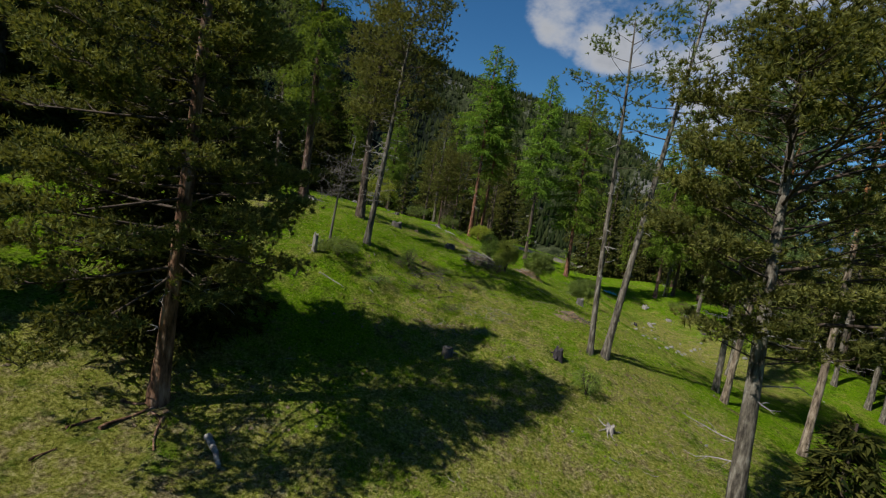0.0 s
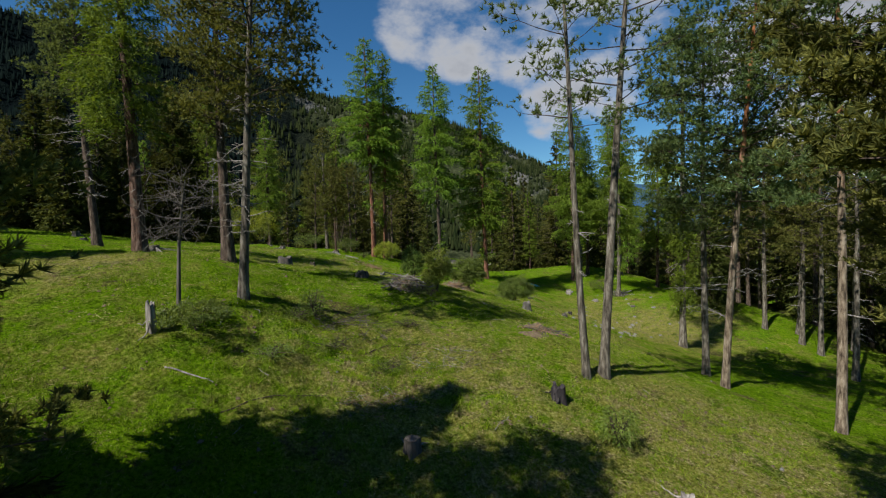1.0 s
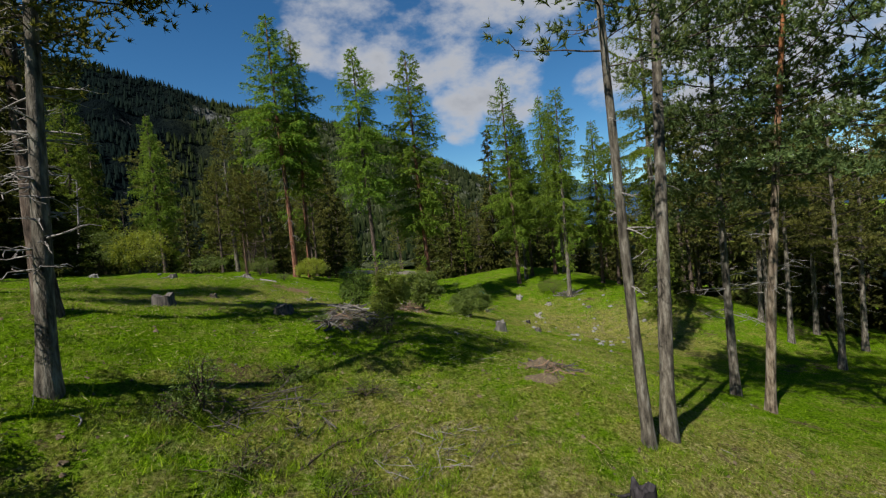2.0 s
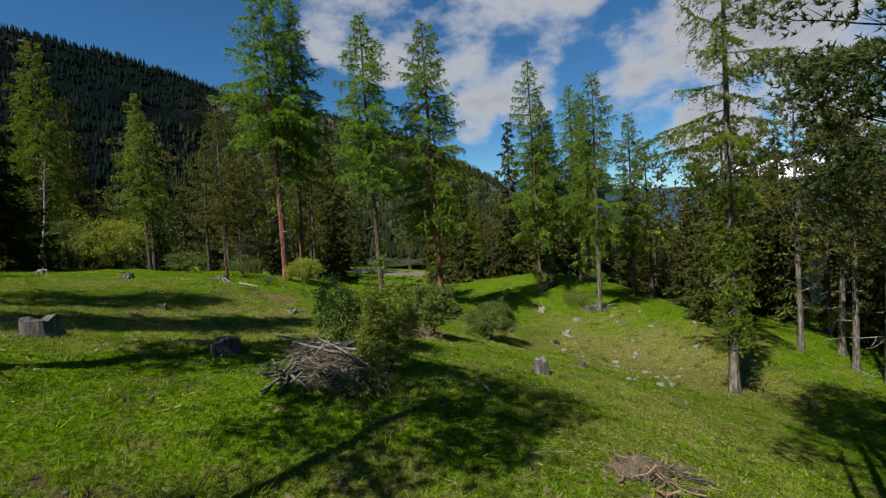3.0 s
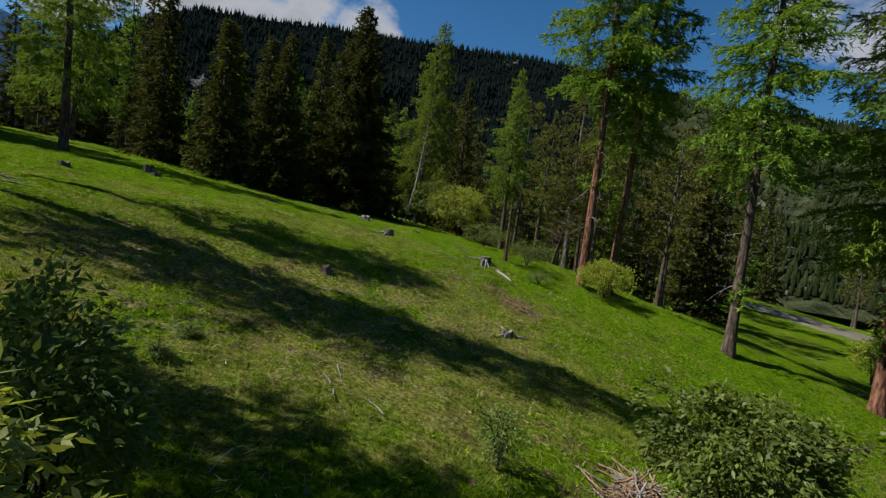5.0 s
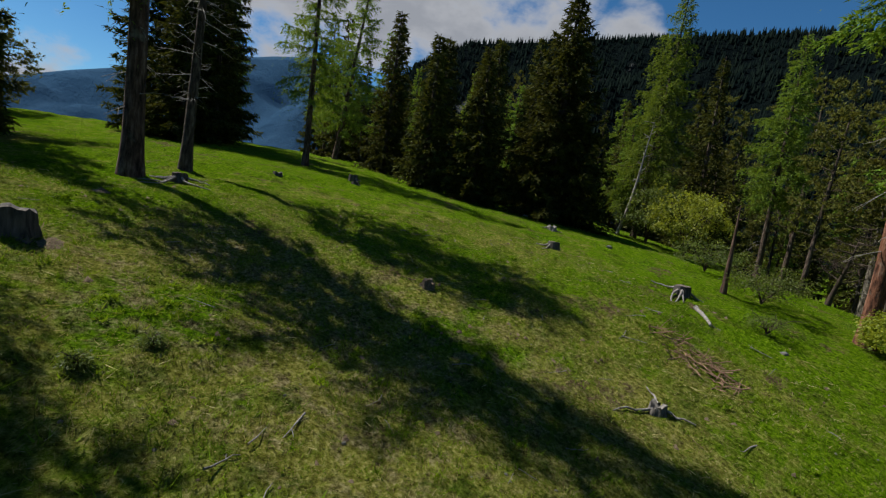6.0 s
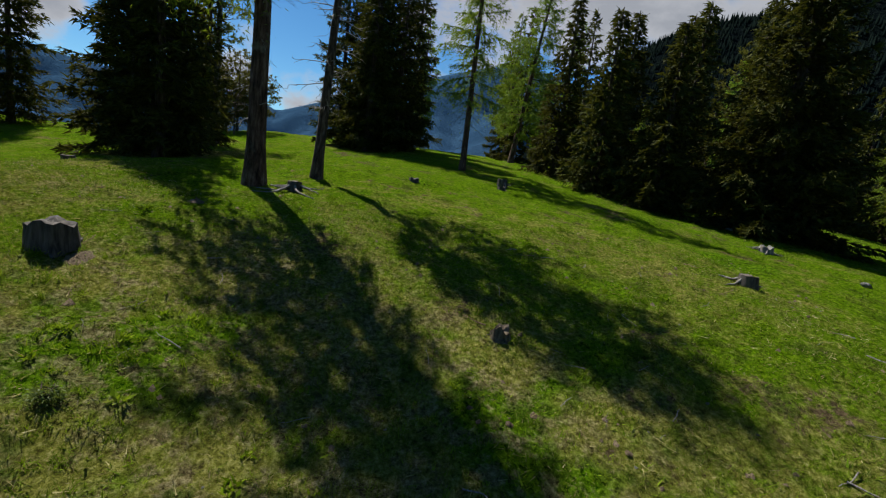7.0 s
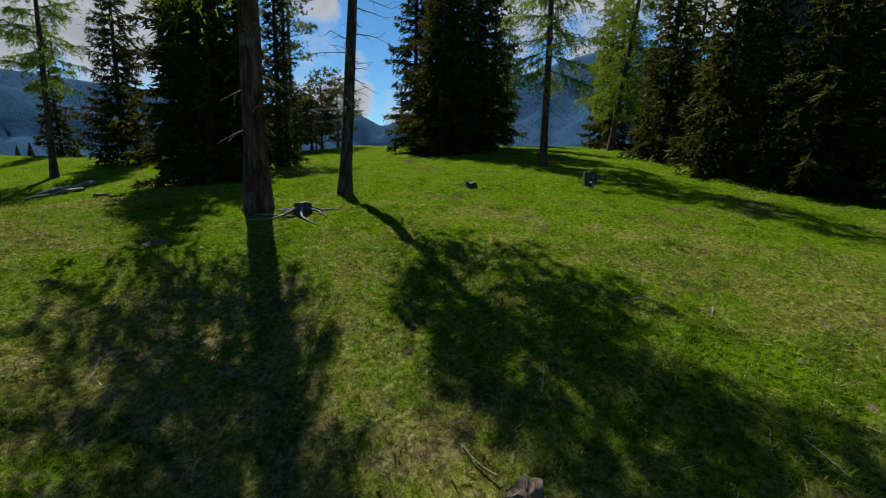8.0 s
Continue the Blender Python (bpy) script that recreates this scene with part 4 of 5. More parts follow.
def far_woods():
    """Countless conifers on the mountainside and along its crest."""
    rng = rnd(7)
    geo, light = Geo(), Geo()
    spots = []
    for k in range(15000):
        az = rng.uniform(-30, 70)
        r = 285 + 360 * rng.uniform(0, 1) ** 1.1
        spots.append((az, min(r, 655)))
    for az in np.arange(-28, 68, 0.10):
        spots.append((az + rng.uniform(-0.1, 0.1), rng.uniform(628, 644)))
    low = [(rng.uniform(-115, -26), 120 + 500 * rng.uniform(0, 1) ** 1.4) for k in range(5200)] + [(rng.uniform(70, 150), 120 + 400 * rng.uniform(0, 1)) for k in range(1500)]
    for n, (az, r) in enumerate(spots + low):
        if n < len(spots):
            x, y, z = mountain_height(az, r, RIDGE, 270, 640, -20, 30)
        else:
            a = radians(az)
            x, y = 3 - r * math.sin(a), 28 + r * math.cos(a)
            z = ground(x, y)
            if keep_clear(x, y):
                continue
        if noise.noise((x * 0.012, y * 0.012, z * 0.012)) > 0.34 and r < 560 and n < len(spots):
            continue
        h = rng.uniform(5, 10.5) if n < len(spots) else rng.uniform(9, 16)
        w = h * rng.uniform(0.13, 0.2)
        sides = 4
        ang = np.arange(sides) * 2 * np.pi / sides + rng.uniform(0, 6)
        for lo, hi, s in ((0.05, 1.0, 1.0),):
            rr = w * s * rng.uniform(0.75, 1.25, sides)
            ring = np.stack([x + rr * np.cos(ang), y + rr * np.sin(ang), np.full(sides, z + lo * h) + rng.uniform(-0.6, 0.6, sides)], -1)
            # trees towards +x take the copy coloured as sunlit
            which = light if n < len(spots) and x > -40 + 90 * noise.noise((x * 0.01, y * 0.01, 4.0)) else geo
            which.add(np.concatenate([ring, [[x, y, z + hi * h]]]), np.stack([np.arange(sides), (np.arange(sides) + 1) % sides, np.full(sides, sides)], -1))
    tagged(new("far_mixed_woods", light.mesh("far_mixed_woods", FARWOOD_LIT)), "woods on the rocky mountainside coloured lighter as the sunlit side", "woods", kind="stuff")
    ob = new("far_woods", geo.mesh("far_woods", FARWOOD_SHADE))
    return tagged(ob, "conifer woods covering the mountainside, coloured dark for shade", "woods", kind="stuff")


far_woods()

# ---------------------------------------------------------------- stumps, logs, stones


def at(x, y, lift=0.0, rx=0, ry=0, rz=0):
    return pose(x, y, ground(x, y) + lift, rx, ry, rz)


def slope_at(x, y):
    """The turn that lays a flat thing on the slope, in degrees about x and y."""
    dx = (ground(x + 0.4, y) - ground(x - 0.4, y)) / 0.8
    dy = (ground(x, y + 0.4) - ground(x, y - 0.4)) / 0.8
    return math.degrees(math.atan(dy)), -math.degrees(math.atan(dx))


def stump_body(r, h, rng, ragged):
    geo = Geo()
    sides, rings = 22, 7
    a = np.arange(sides) * 2 * np.pi / sides
    lobes = 1 + 0.10 * np.sin(a * 4 + rng.uniform(0, 6)) + 0.07 * np.sin(a * 7 + rng.uniform(0, 6)) + rng.uniform(-0.05, 0.05, sides)
    rows = []
    for k in range(rings):
        u = k / (rings - 1)
        z = -0.25 + (h + 0.25) * u
        flare = 1 + 0.32 * math.exp(-max(z, 0) / (0.28 * h + 0.05)) * (0.6 + 0.4 * np.sin(a * 5 + 1.3))
        rad = r * lobes * flare * (1 + rng.uniform(-0.035, 0.035, sides))
        zz = np.full(sides, z) + (0.5 * ragged * (np.sin(a * 2 + 1.1) + 0.7 * np.sin(a * 5 + r * 40) + 0.35 * rng.uniform(-1, 1, sides)) if k == rings - 1 else 0)
        rows.append(np.stack([rad * np.cos(a), rad * np.sin(a), zz], -1))
    v = np.concatenate(rows)
    k = np.arange(rings - 1)[:, None] * sides
    i, j = np.arange(sides)[None], (np.arange(sides)[None] + 1) % sides
    geo.add(v, np.stack([k + i, k + j, k + sides + j, k + sides + i], -1).reshape(-1, 4))
    top = Geo()
    ring = rows[-1] * [0.97, 0.97, 1] + [0, 0, 0.004]
    inner = ring * [0.5, 0.5, 1] + [0, 0, -0.02]
    inner[:, 2] += rng.uniform(-0.5, 0.5, sides) * ragged
    top.add(np.concatenate([ring, inner]), np.stack([i[0], j[0], j[0] + sides, i[0] + sides], -1))
    top.add(np.concatenate([inner, [[0, 0, inner[:, 2].mean() - 0.015]]]), np.stack([i[0], j[0], np.full(sides, sides)], -1))
    return geo, top


CHARRED = wood_material("blackened_wood", (0.006, 0.005, 0.007), (0.05, 0.044, 0.046))
WORN = wood_material("worn_grey_wood", (0.035, 0.031, 0.027), (0.215, 0.2, 0.18))
ROTTEN = wood_material("rotting_brown_wood", (0.05, 0.035, 0.023), (0.26, 0.20, 0.14))


def put_stump(x, y, r, h, seed, label, roots=0, reach=1.0, wood=None, rootwood=None, ragged=0.02, group="tree stumps", tilt=(0, 0)):
    rng = rnd(seed)
    ob = thing("tree_stump", label, "tree stump", at(x, y, -0.02, tilt[0], tilt[1], rng.uniform(0, 360)), group)
    body, top = stump_body(r, h, rng, ragged)
    part("body", body, wood or OLDWOOD, ob, smooth=True)
    part("cut_top", top, CUTWOOD if not ragged > 0.05 else (wood or OLDWOOD), ob, "weathered cut face with rings")
    turn = ob.matrix_basis.to_3x3().inverted()
    for k in range(roots):
        a = rng.uniform(0, 6.28) if roots > 3 else (0.4 + k * 2.0 + rng.uniform(-0.4, 0.4))
        n = 6
        s = np.linspace(0, 1, n)
        length = 0.6 * reach * rng.uniform(0.6, 1.2)
        bend = rng.uniform(-0.5, 0.5)
        pts = []
        for q in s:
            d = r * 0.8 + length * q
            wx, wy = x + d * math.cos(a + bend * q), y + d * math.sin(a + bend * q)
            lift = ground(wx, wy) - ground(x, y) + 0.02 + (0.45 * h * (1 - q) ** 3) + rng.uniform(0, 0.05)
            pts.append(turn @ Vector((wx - x, wy - y, lift)))
        g = Geo()
        tube(g, pts, 0.17 * r * np.linspace(1, 0.18, n) + 0.006, 7, True, 0.15, rng)
        part("root", g, rootwood or DEADWOOD, ob, "pale bare root", True)
    return ob


put_stump(-3.15, 28.3, 0.30, 0.46, 1, "large old cut stump with dark mossy sides", 3, 0.6, None, OLDWOOD, 0.08)
put_stump(0.38, 27.2, 0.26, 0.27, 2, "dark rotting cut stump in the shade", 3, 0.4, None, OLDWOOD, 0.07)
put_stump(9.3, 28.5, 0.21, 0.46, 3, "pale grey stump with torn sides on the slope", 2, 0.4, WORN, WORN, 0.09)
put_stump(-4.82, 42.35, 0.18, 0.26, 4, "weathered stump with white roots in the grass", 4, 0.8)
put_stump(-0.85, 44.05, 0.22, 0.29, 5, "weathered stump with pale sprawling roots", 6, 1.3)
put_stump(-9.55, 30.75, 0.19, 0.28, 6, "pale stump with white sprawling roots", 7, 1.7)
put_stump(-16.95, 39.05, 0.20, 0.32, 7, "grey stump on the ridge", 2, 0.6)
put_stump(-15.9, 38.8, 0.18, 0.18, 8, "low dark stump on the ridge", 1, 0.6)
put_stump(-2.33, 35.75, 0.15, 0.13, 9, "low brown rotting stump in the grass", 0, 1, ROTTEN, None, 0.11)
put_stump(2.35, 38.1, 0.14, 0.13, 10, "low pale broken stump with long roots", 3, 1.3, WORN, None, 0.09)
put_stump(-5.25, 18.15, 0.09, 0.68, 11, "slim pale broken stump with splintered top", 3, 0.8, DEADWOOD, None, 0.15)
put_stump(5.04, 16.85, 0.18, 0.34, 12, "blackened ragged stump in the grass", 3, 0.5, CHARRED, CHARRED, 0.16)
put_stump(0.7, 15.2, 0.16, 0.29, 13, "grey stump in the shade", 2, 0.5)
put_stump(5.95, 13.2, 0.12, 0.22, 14, "pale root stock in the dry grass", 5, 0.7, DEADWOOD, None, 0.08)
put_stump(-10.1, 47.6, 0.20, 0.24, 15, "pale uprooted stump by the wood", 5, 0.7, DEADWOOD, None, 0.08)
put_stump(24.2, 45.4, 0.2, 0.27, 17, "small pale stump on the far slope", 2, 0.5, DEADWOOD)
put_stump(22.9, 48.4, 0.22, 0.4, 18, "grey stump with splintered top on the far slope", 3, 0.6, DEADWOOD, None, 0.12)
put_stump(21.1, 42.8, 0.2, 0.24, 22, "pale broken stump with long roots on the far slope", 4, 1.2, DEADWOOD, None, 0.1)
put_stump(13.0, 31.1, 0.15, 0.2, 23, "low dark stump with a pale broken side", 1, 0.6, OLDWOOD, None, 0.1)
put_stump(18.9, 41.0, 0.16, 0.22, 24, "low dark stump on the far slope", 2, 0.8, CHARRED, DEADWOOD, 0.08)
put_stump(26.4, 42.6, 0.17, 0.22, 19, "small grey stump on the far slope", 2, 0.5, OLDWOOD)
put_stump(-14.4, 34.6, 0.17, 0.13, 20, "low mossy stump on the ridge", 0, 1, OLDWOOD, None, 0.06)
put_stump(-12.6, 22.4, 0.20, 0.24, 21, "pale cut stump under dark spruces", 2, 0.6)


def limb_log(name, label, x, y, length, r, az, seed, material, rise=0.0, bend=0.1, category="log", group="", lift=0.0):
    """A fallen stem or branch that lies along the ground."""
    rng = rnd(seed)
    n = 9
    s = np.linspace(-0.5, 0.5, n)
    a = radians(az)
    pts = []
    for q in s:
        off = bend * length * (0.25 - q * q) * 2
        px, py = x + length * q * math.cos(a) - off * math.sin(a), y + length * q * math.sin(a) + off * math.cos(a)
        pts.append((px - x, py - y, ground(px, py) - ground(x, y) + r * 0.6 + lift + rise * length * (q + 0.5) + rng.normal(0, r * 0.1)))
    g = Geo()
    tube(g, pts, r * np.linspace(1.1, 0.55, n), 8, True, 0.1, rng)
    tube(g, pts[:2][::-1], [r * 1.1, r * 1.05], 8, True)
    ob = new(name, g.mesh(name, material, True))
    ob.matrix_basis = at(x, y)
    return tagged(ob, label, category, group)


limb_log("log", "short pale split log on dry grass", -4.1, 8.65, 0.85, 0.075, -46, 1, DEADWOOD, 0, 0.05)
for k, (rx, ry, rl, ra, rr, rb) in enumerate([(-5.98, 8.74, 1.1, 70, 0.042, 0.09), (-5.22, 8.6, 1.0, -66, 0.03, -0.12), (-6.5, 8.25, 0.6, 68, 0.034, 0.1), (-6.42, 7.28, 0.42, 75, 0.024, 0.1), (-5.55, 9.0, 0.5, -30, 0.03, 0.15), (-6.15, 9.25, 0.6, 20, 0.035, -0.1)]):
    limb_log("tree_root", "bare brown root creeping over trodden soil", rx, ry, rl, rr, ra, 20 + k, BARK_NEAR, 0, rb, "root", "roots of the near pine")
limb_log("fallen_trunk", "weathered grey trunk lying on the ridge", -22.6, 10.6, 4.2, 0.2, 8, 31, DEADWOOD)
limb_log("fallen_trunk", "thin grey trunk lying on the ridge", -20.4, 12.2, 2.6, 0.11, -20, 32, DEADWOOD)
limb_log("branch", "pale fallen branch on the grass", 0.4, 43.0, 1.3, 0.06, -45, 34, DEADWOOD, 0, 0.1, "branch")
limb_log("branch", "dark fallen branch on the meadow", 1.0, 19.6, 2.2, 0.017, 20, 36, TWIG, 0.02, 0.15, "branch")
limb_log("branch", "dark fallen branch in the grass", -2.2, 16.6, 2.4, 0.015, 25, 37, TWIG, 0.02, 0.1, "branch")
limb_log("branch", "pale fallen branch by a bush", -4.1, 16.9, 1.1, 0.022, -15, 38, DEADWOOD, 0, 0.05, "branch")


def stone_mesh(seed, flat=0.6):
    bm = bmesh.new()
    bmesh.ops.create_icosphere(bm, subdivisions=2, radius=1.0)
    for v in bm.verts:
        d = 1 + 0.35 * noise.noise(v.co * 1.3 + Vector((seed * 7.1, 0, 0))) + 0.14 * noise.noise(v.co * 3.1 + Vector((0, seed * 3.3, 0)))
        v.co *= d
        v.co.z *= flat
    me = bpy.data.meshes.new("stone")
    bm.to_mesh(me)
    bm.free()
    me.materials.append(STONE)
    return me


def scatter_stones():
    rng = random.Random(3)
    meshes = [stone_mesh(k, 0.5 + 0.1 * k) for k in range(5)]
    spots = [(20.7, 37.5, 0.42), (23.4, 38.6, 0.45), (22.9, 38.2, 0.3), (19.3, 33.9, 0.36), (19.8, 34.1, 0.26), (16.4, 30.3, 0.42), (18.0, 31.1, 0.26), (21.1, 33.4, 0.34), (29.5, 39.1, 0.45), (26.4, 36.5, 0.42), (18.3, 39.4, 0.36), (26.6, 43.5, 0.4), (27.4, 41.0, 0.4), (18.5, 32.4, 0.3), (18.9, 32.2, 0.24), (24.0, 38.9, 0.24), (21.9, 43.6, 0.42), (24.6, 45.9, 0.4), (13.1, 31.2, 0.3), (23.5, 48.9, 0.4), (20.5, 41.0, 0.3), (19.0, 38.4, 0.25), (22.6, 39.6, 0.3), (24.8, 40.2, 0.25), (18.4, 36.0, 0.28), (17.2, 33.6, 0.3), (25.6, 36.8, 0.3), (23.2, 35.0, 0.26), (20.4, 33.2, 0.2),
             (14.6, 30.2, 0.22), (15.1, 30.4, 0.18), (-6.4, 47.6, 0.3), (-14.2, 49.4, 0.35), (2.2, 43.6, 0.2), (9.8, 14.4, 0.14), (4.6, 12.6, 0.12), (14.4, 27.4, 0.2), (27.4, 45.0, 0.3), (29.8, 44.4, 0.3), (12.6, 36.6, 0.22)]
    for k in range(46):
        spots.append((rng.uniform(-6, 5), rng.uniform(27, 43), rng.uniform(0.025, 0.06)))
    for k in range(40):
        spots.append((rng.uniform(-5, 16), rng.uniform(9, 26), rng.uniform(0.03, 0.08)))
    for k in range(26):
        spots.append((rng.uniform(14, 32), rng.uniform(30, 50), rng.uniform(0.08, 0.2)))
    for x, y, r in spots:
        r = r * 0.5
        ob = new("stone", rng.choice(meshes))
        tagged(ob, "pale stone half sunk in the grass" if r > 0.1 else "small pale stone in the grass", "stone", "stones on the meadow")
        ob.matrix_basis = at(x, y, r * 0.12, rng.uniform(-15, 15), rng.uniform(-15, 15), rng.uniform(0, 360)) @ Matrix.Diagonal((r, r * rng.uniform(0.6, 1), r * rng.uniform(0.7, 1.1), 1))


scatter_stones()


def stick_mesh(seed, bend, fork):
    rng = rnd(seed)
    g = Geo()
    s = np.linspace(-0.5, 0.5, 6)
    pts = np.stack([s, bend * (0.25 - s * s) + rng.normal(0, 0.012, 6), rng.normal(0, 0.012, 6)], -1)
    tube(g, pts, 0.018 * np.linspace(1.1, 0.4, 6), 5, True)
    if fork:
        q = pts[3] + [0.22, 0.13, 0.03]
        tube(g, [pts[3], (pts[3] + q) / 2 + [0, 0.01, 0], q], [0.011, 0.009, 0.004], 4, True)
    return g


STICKS = {}


def stick(kind, material):
    key = (kind, material.name)
    if key not in STICKS:
        STICKS[key] = stick_mesh(200 + kind, [0.05, 0.15, -0.1, 0.22, 0.02, 0.3][kind], kind % 2 == 0).mesh("stick", material, True)
    return STICKS[key]


def scatter_twigs():
    rng = random.Random(8)
    for k in range(150):
        if k < 95:
            x, y = rng.uniform(-6.5, 4.5), rng.uniform(27.5, 43)
        else:
            x, y = rng.uniform(-5, 12), rng.uniform(9, 27)
        size, thick = rng.uniform(0.15, 0.55), rng.uniform(0.6, 1.5)
        rx, ry = slope_at(x, y)
        ob = new("twig", stick(rng.randrange(6), DEADWOOD if rng.random() < 0.75 else BROWNWOOD))
        tagged(ob, "small pale dead twig lying in the grass", "twig", "twigs on the meadow")
        ob.matrix_basis = at(x, y, 0.03, rx, ry, 0) @ pose(0, 0, 0, rng.uniform(-25, 25), rng.uniform(-14, 14), rng.uniform(0, 360)) @ Matrix.Diagonal((size, size * thick, size * thick, 1))


scatter_twigs()


def heap(name, label, x, y, rx, ry, high, count, seed, lengths, thick, materials, az=None, group=""):
    """Brushwood thrown on a heap: every stick is a part."""
    rng = random.Random(seed)
    ob = thing(name, label, "brushwood", at(x, y), group)
    for k in range(count):
        a, d = rng.uniform(0, 6.28), math.sqrt(rng.random())
        px, py = rx * d * math.cos(a), ry * d * math.sin(a)
        z = ground(x + px, y + py) - ground(x, y) + high * (1 - d * d) * rng.uniform(0.1, 1.0) + 0.03
        length = rng.uniform(*lengths)
        t = rng.uniform(*thick)
        turn = rng.uniform(0, 360) if az is None else rng.gauss(az, 38)
        p = part("branch", stick(rng.randrange(6), rng.choice(materials)), None, ob)
        p.matrix_basis = pose(px, py, z, rng.uniform(-20, 20), rng.gauss(0, 17), turn) @ Matrix.Diagonal((length, t, t, 1))
    return ob


heap("branch_heap", "heap of grey dead branches under a bush", 2.5, 26.2, 1.0, 1.3, 0.46, 290, 4, (0.3, 1.3), (0.2, 0.75), [DEADWOOD, OLDWOOD, OLDWOOD, BROWNWOOD])
heap("branch_heap", "low strip of decaying branches in the grass", 1.6, 25.7, 0.25, 0.7, 0.10, 34, 5, (0.4, 1.2), (0.7, 1.8), [DEADWOOD, OLDWOOD, BROWNWOOD], 40)
heap("twig_heap", "heap of thin brown twigs on the slope", 6.45, 32.45, 0.8, 0.75, 0.4, 190, 6, (0.35, 1.0), (0.5, 1.0), [BROWNWOOD, BROWNWOOD, DEADWOOD])
heap("twig_heap", "flat patch of dry brown twigs on the slope", 1.6, 40.6, 1.1, 0.5, 0.08, 90, 7, (0.25, 0.8), (0.4, 0.9), [BROWNWOOD])
heap("twig_heap", "brown twigs round a dirt mound", 7.2, 21.9, 0.9, 0.6, 0.15, 60, 8, (0.25, 0.8), (0.5, 1.1), [BROWNWOOD, OLDWOOD])
heap("twig_heap", "grey twigs below larches on the knoll", 28.0, 47.4, 1.4, 0.9, 0.3, 60, 9, (0.6, 1.6), (0.9, 2.0), [DEADWOOD, OLDWOOD])
heap("twig_heap", "grey twigs on bare ground", 0.2, 16.9, 1.0, 0.6, 0.08, 60, 10, (0.25, 0.7), (0.2, 0.55), [DEADWOOD, BROWNWOOD])
heap("twig_heap", "dry grey twigs in trampled grass", 2.6, 19.0, 1.3, 0.8, 0.06, 70, 11, (0.2, 0.6), (0.2, 0.5), [DEADWOOD, OLDWOOD])
heap("twig_heap", "dark dead brush lying on the meadow", -0.6, 20.8, 1.6, 0.9, 0.22, 80, 12, (0.4, 1.1), (0.25, 0.7), [TWIG, OLDWOOD])
for k, (bx, by, bl, ba, br, blift) in enumerate([(2.05, 27.1, 1.3, -22, 0.022, 0.34), (2.3, 26.75, 1.1, 12, 0.026, 0.36), (2.75, 25.9, 1.4, -62, 0.034, 0.40), (3.15, 25.9, 1.2, -48, 0.024, 0.30), (2.55, 25.3, 1.1, -75, 0.028, 0.2), (2.2, 25.5, 0.9, -80, 0.02, 0.16), (2.6, 26.3, 1.2, 118, 0.026, 0.46),
                                               (3.1, 25.4, 0.9, 20, 0.028, 0.3), (2.35, 26.3, 1.1, 155, 0.032, 0.36), (3.2, 26.2, 1.0, -15, 0.024, 0.4), (1.62, 25.75, 1.5, 115, 0.036, 0.03)]):
    limb_log("branch", "long bleached branch on a brushwood heap", bx, by, bl, br, ba, 60 + k, [WORN, DEADWOOD][k % 2], 0.03, 0.12, "branch", "branches on the heap", blift)


def mound(x, y, rx, ry, h, seed, label):
    geo = Geo()
    n, m = 12, 28
    rng = rnd(seed)
    rows = [(x, y, ground(x, y) + h)]
    for i in range(1, n):
        for j in range(m):
            d, a = i / (n - 1), j * 2 * math.pi / m
            px, py = x + rx * d * math.cos(a), y + ry * d * math.sin(a)
            rows.append((px, py, ground(px, py) - 0.03 + h * (1 - d) ** 1.2 * (0.8 + 0.5 * noise.noise((px * 2.5, py * 2.5, seed))) + 0.05 * noise.noise((px * 7, py * 7, seed)) * (1 - d)))
    v = np.array(rows) - [x, y, ground(x, y)]
    j = np.arange(m)
    geo.add(v, np.concatenate([np.stack([np.zeros(m, int), 1 + j, 1 + (j + 1) % m], -1)]))
    quad = np.concatenate([np.stack([1 + i * m + j, 1 + (i + 1) * m + j, 1 + (i + 1) * m + (j + 1) % m, 1 + i * m + (j + 1) % m], -1) for i in range(n - 2)])
    g2 = Geo()
    g2.v, g2.n = [v], len(v)
    g2.f[3], g2.f[4] = [geo.f[3][0]], [quad]
    ob = new("dirt_mound", g2.mesh("dirt_mound", EARTH, True))
    ob.matrix_basis = at(x, y)
    return tagged(ob, label, "mound")


mound(7.0, 22.2, 0.75, 0.55, 0.30, 1, "small mound of bare brown earth in the grass")
mound(6.3, 21.1, 0.9, 0.5, 0.18, 2, "low patch of brown earth in the grass")
mound(2.45, 26.25, 0.95, 1.25, 0.36, 6, "dark crumbled bark and soil under dead branches")
mound(-2.33, 35.75, 0.34, 0.3, 0.13, 9, "crumbled brown wood round a rotting stump")
mound(-2.95, 28.8, 0.42, 0.3, 0.1, 4, "crumbled reddish wood beside a stump")
mound(-6.6, 29.1, 0.4, 0.3, 0.14, 3, "small dark molehill with wood chips")

# ---------------------------------------------------------------- bushes and weeds


def leaflets(geo, base, way, length, width, rng, pairs=2):
    """Pinnate leaves: a hanging stalk with leaflets in pairs and one at its tip."""
    n = len(base)
    side = unit(np.cross(way, [0, 0, 1.0]) + rng.normal(0, 0.15, (n, 3)))
    for j in range(2 * pairs + 1):
        along = (0.35 + 0.5 * (j // 2) / pairs) if j < 2 * pairs else 0.9
        turn = 0.0 if j == 2 * pairs else (1.0 if j % 2 else -1.0)
        start = base + way * np.reshape(length, (-1, 1)) * along
        out = unit(way * 0.55 + side * turn + np.array([0, 0, -0.30]) + rng.normal(0, 0.22, (n, 3)))
        blades(geo, start, out, length * 0.62 * rng.uniform(0.8, 1.15, n), width * rng.uniform(0.8, 1.2, n), rng)


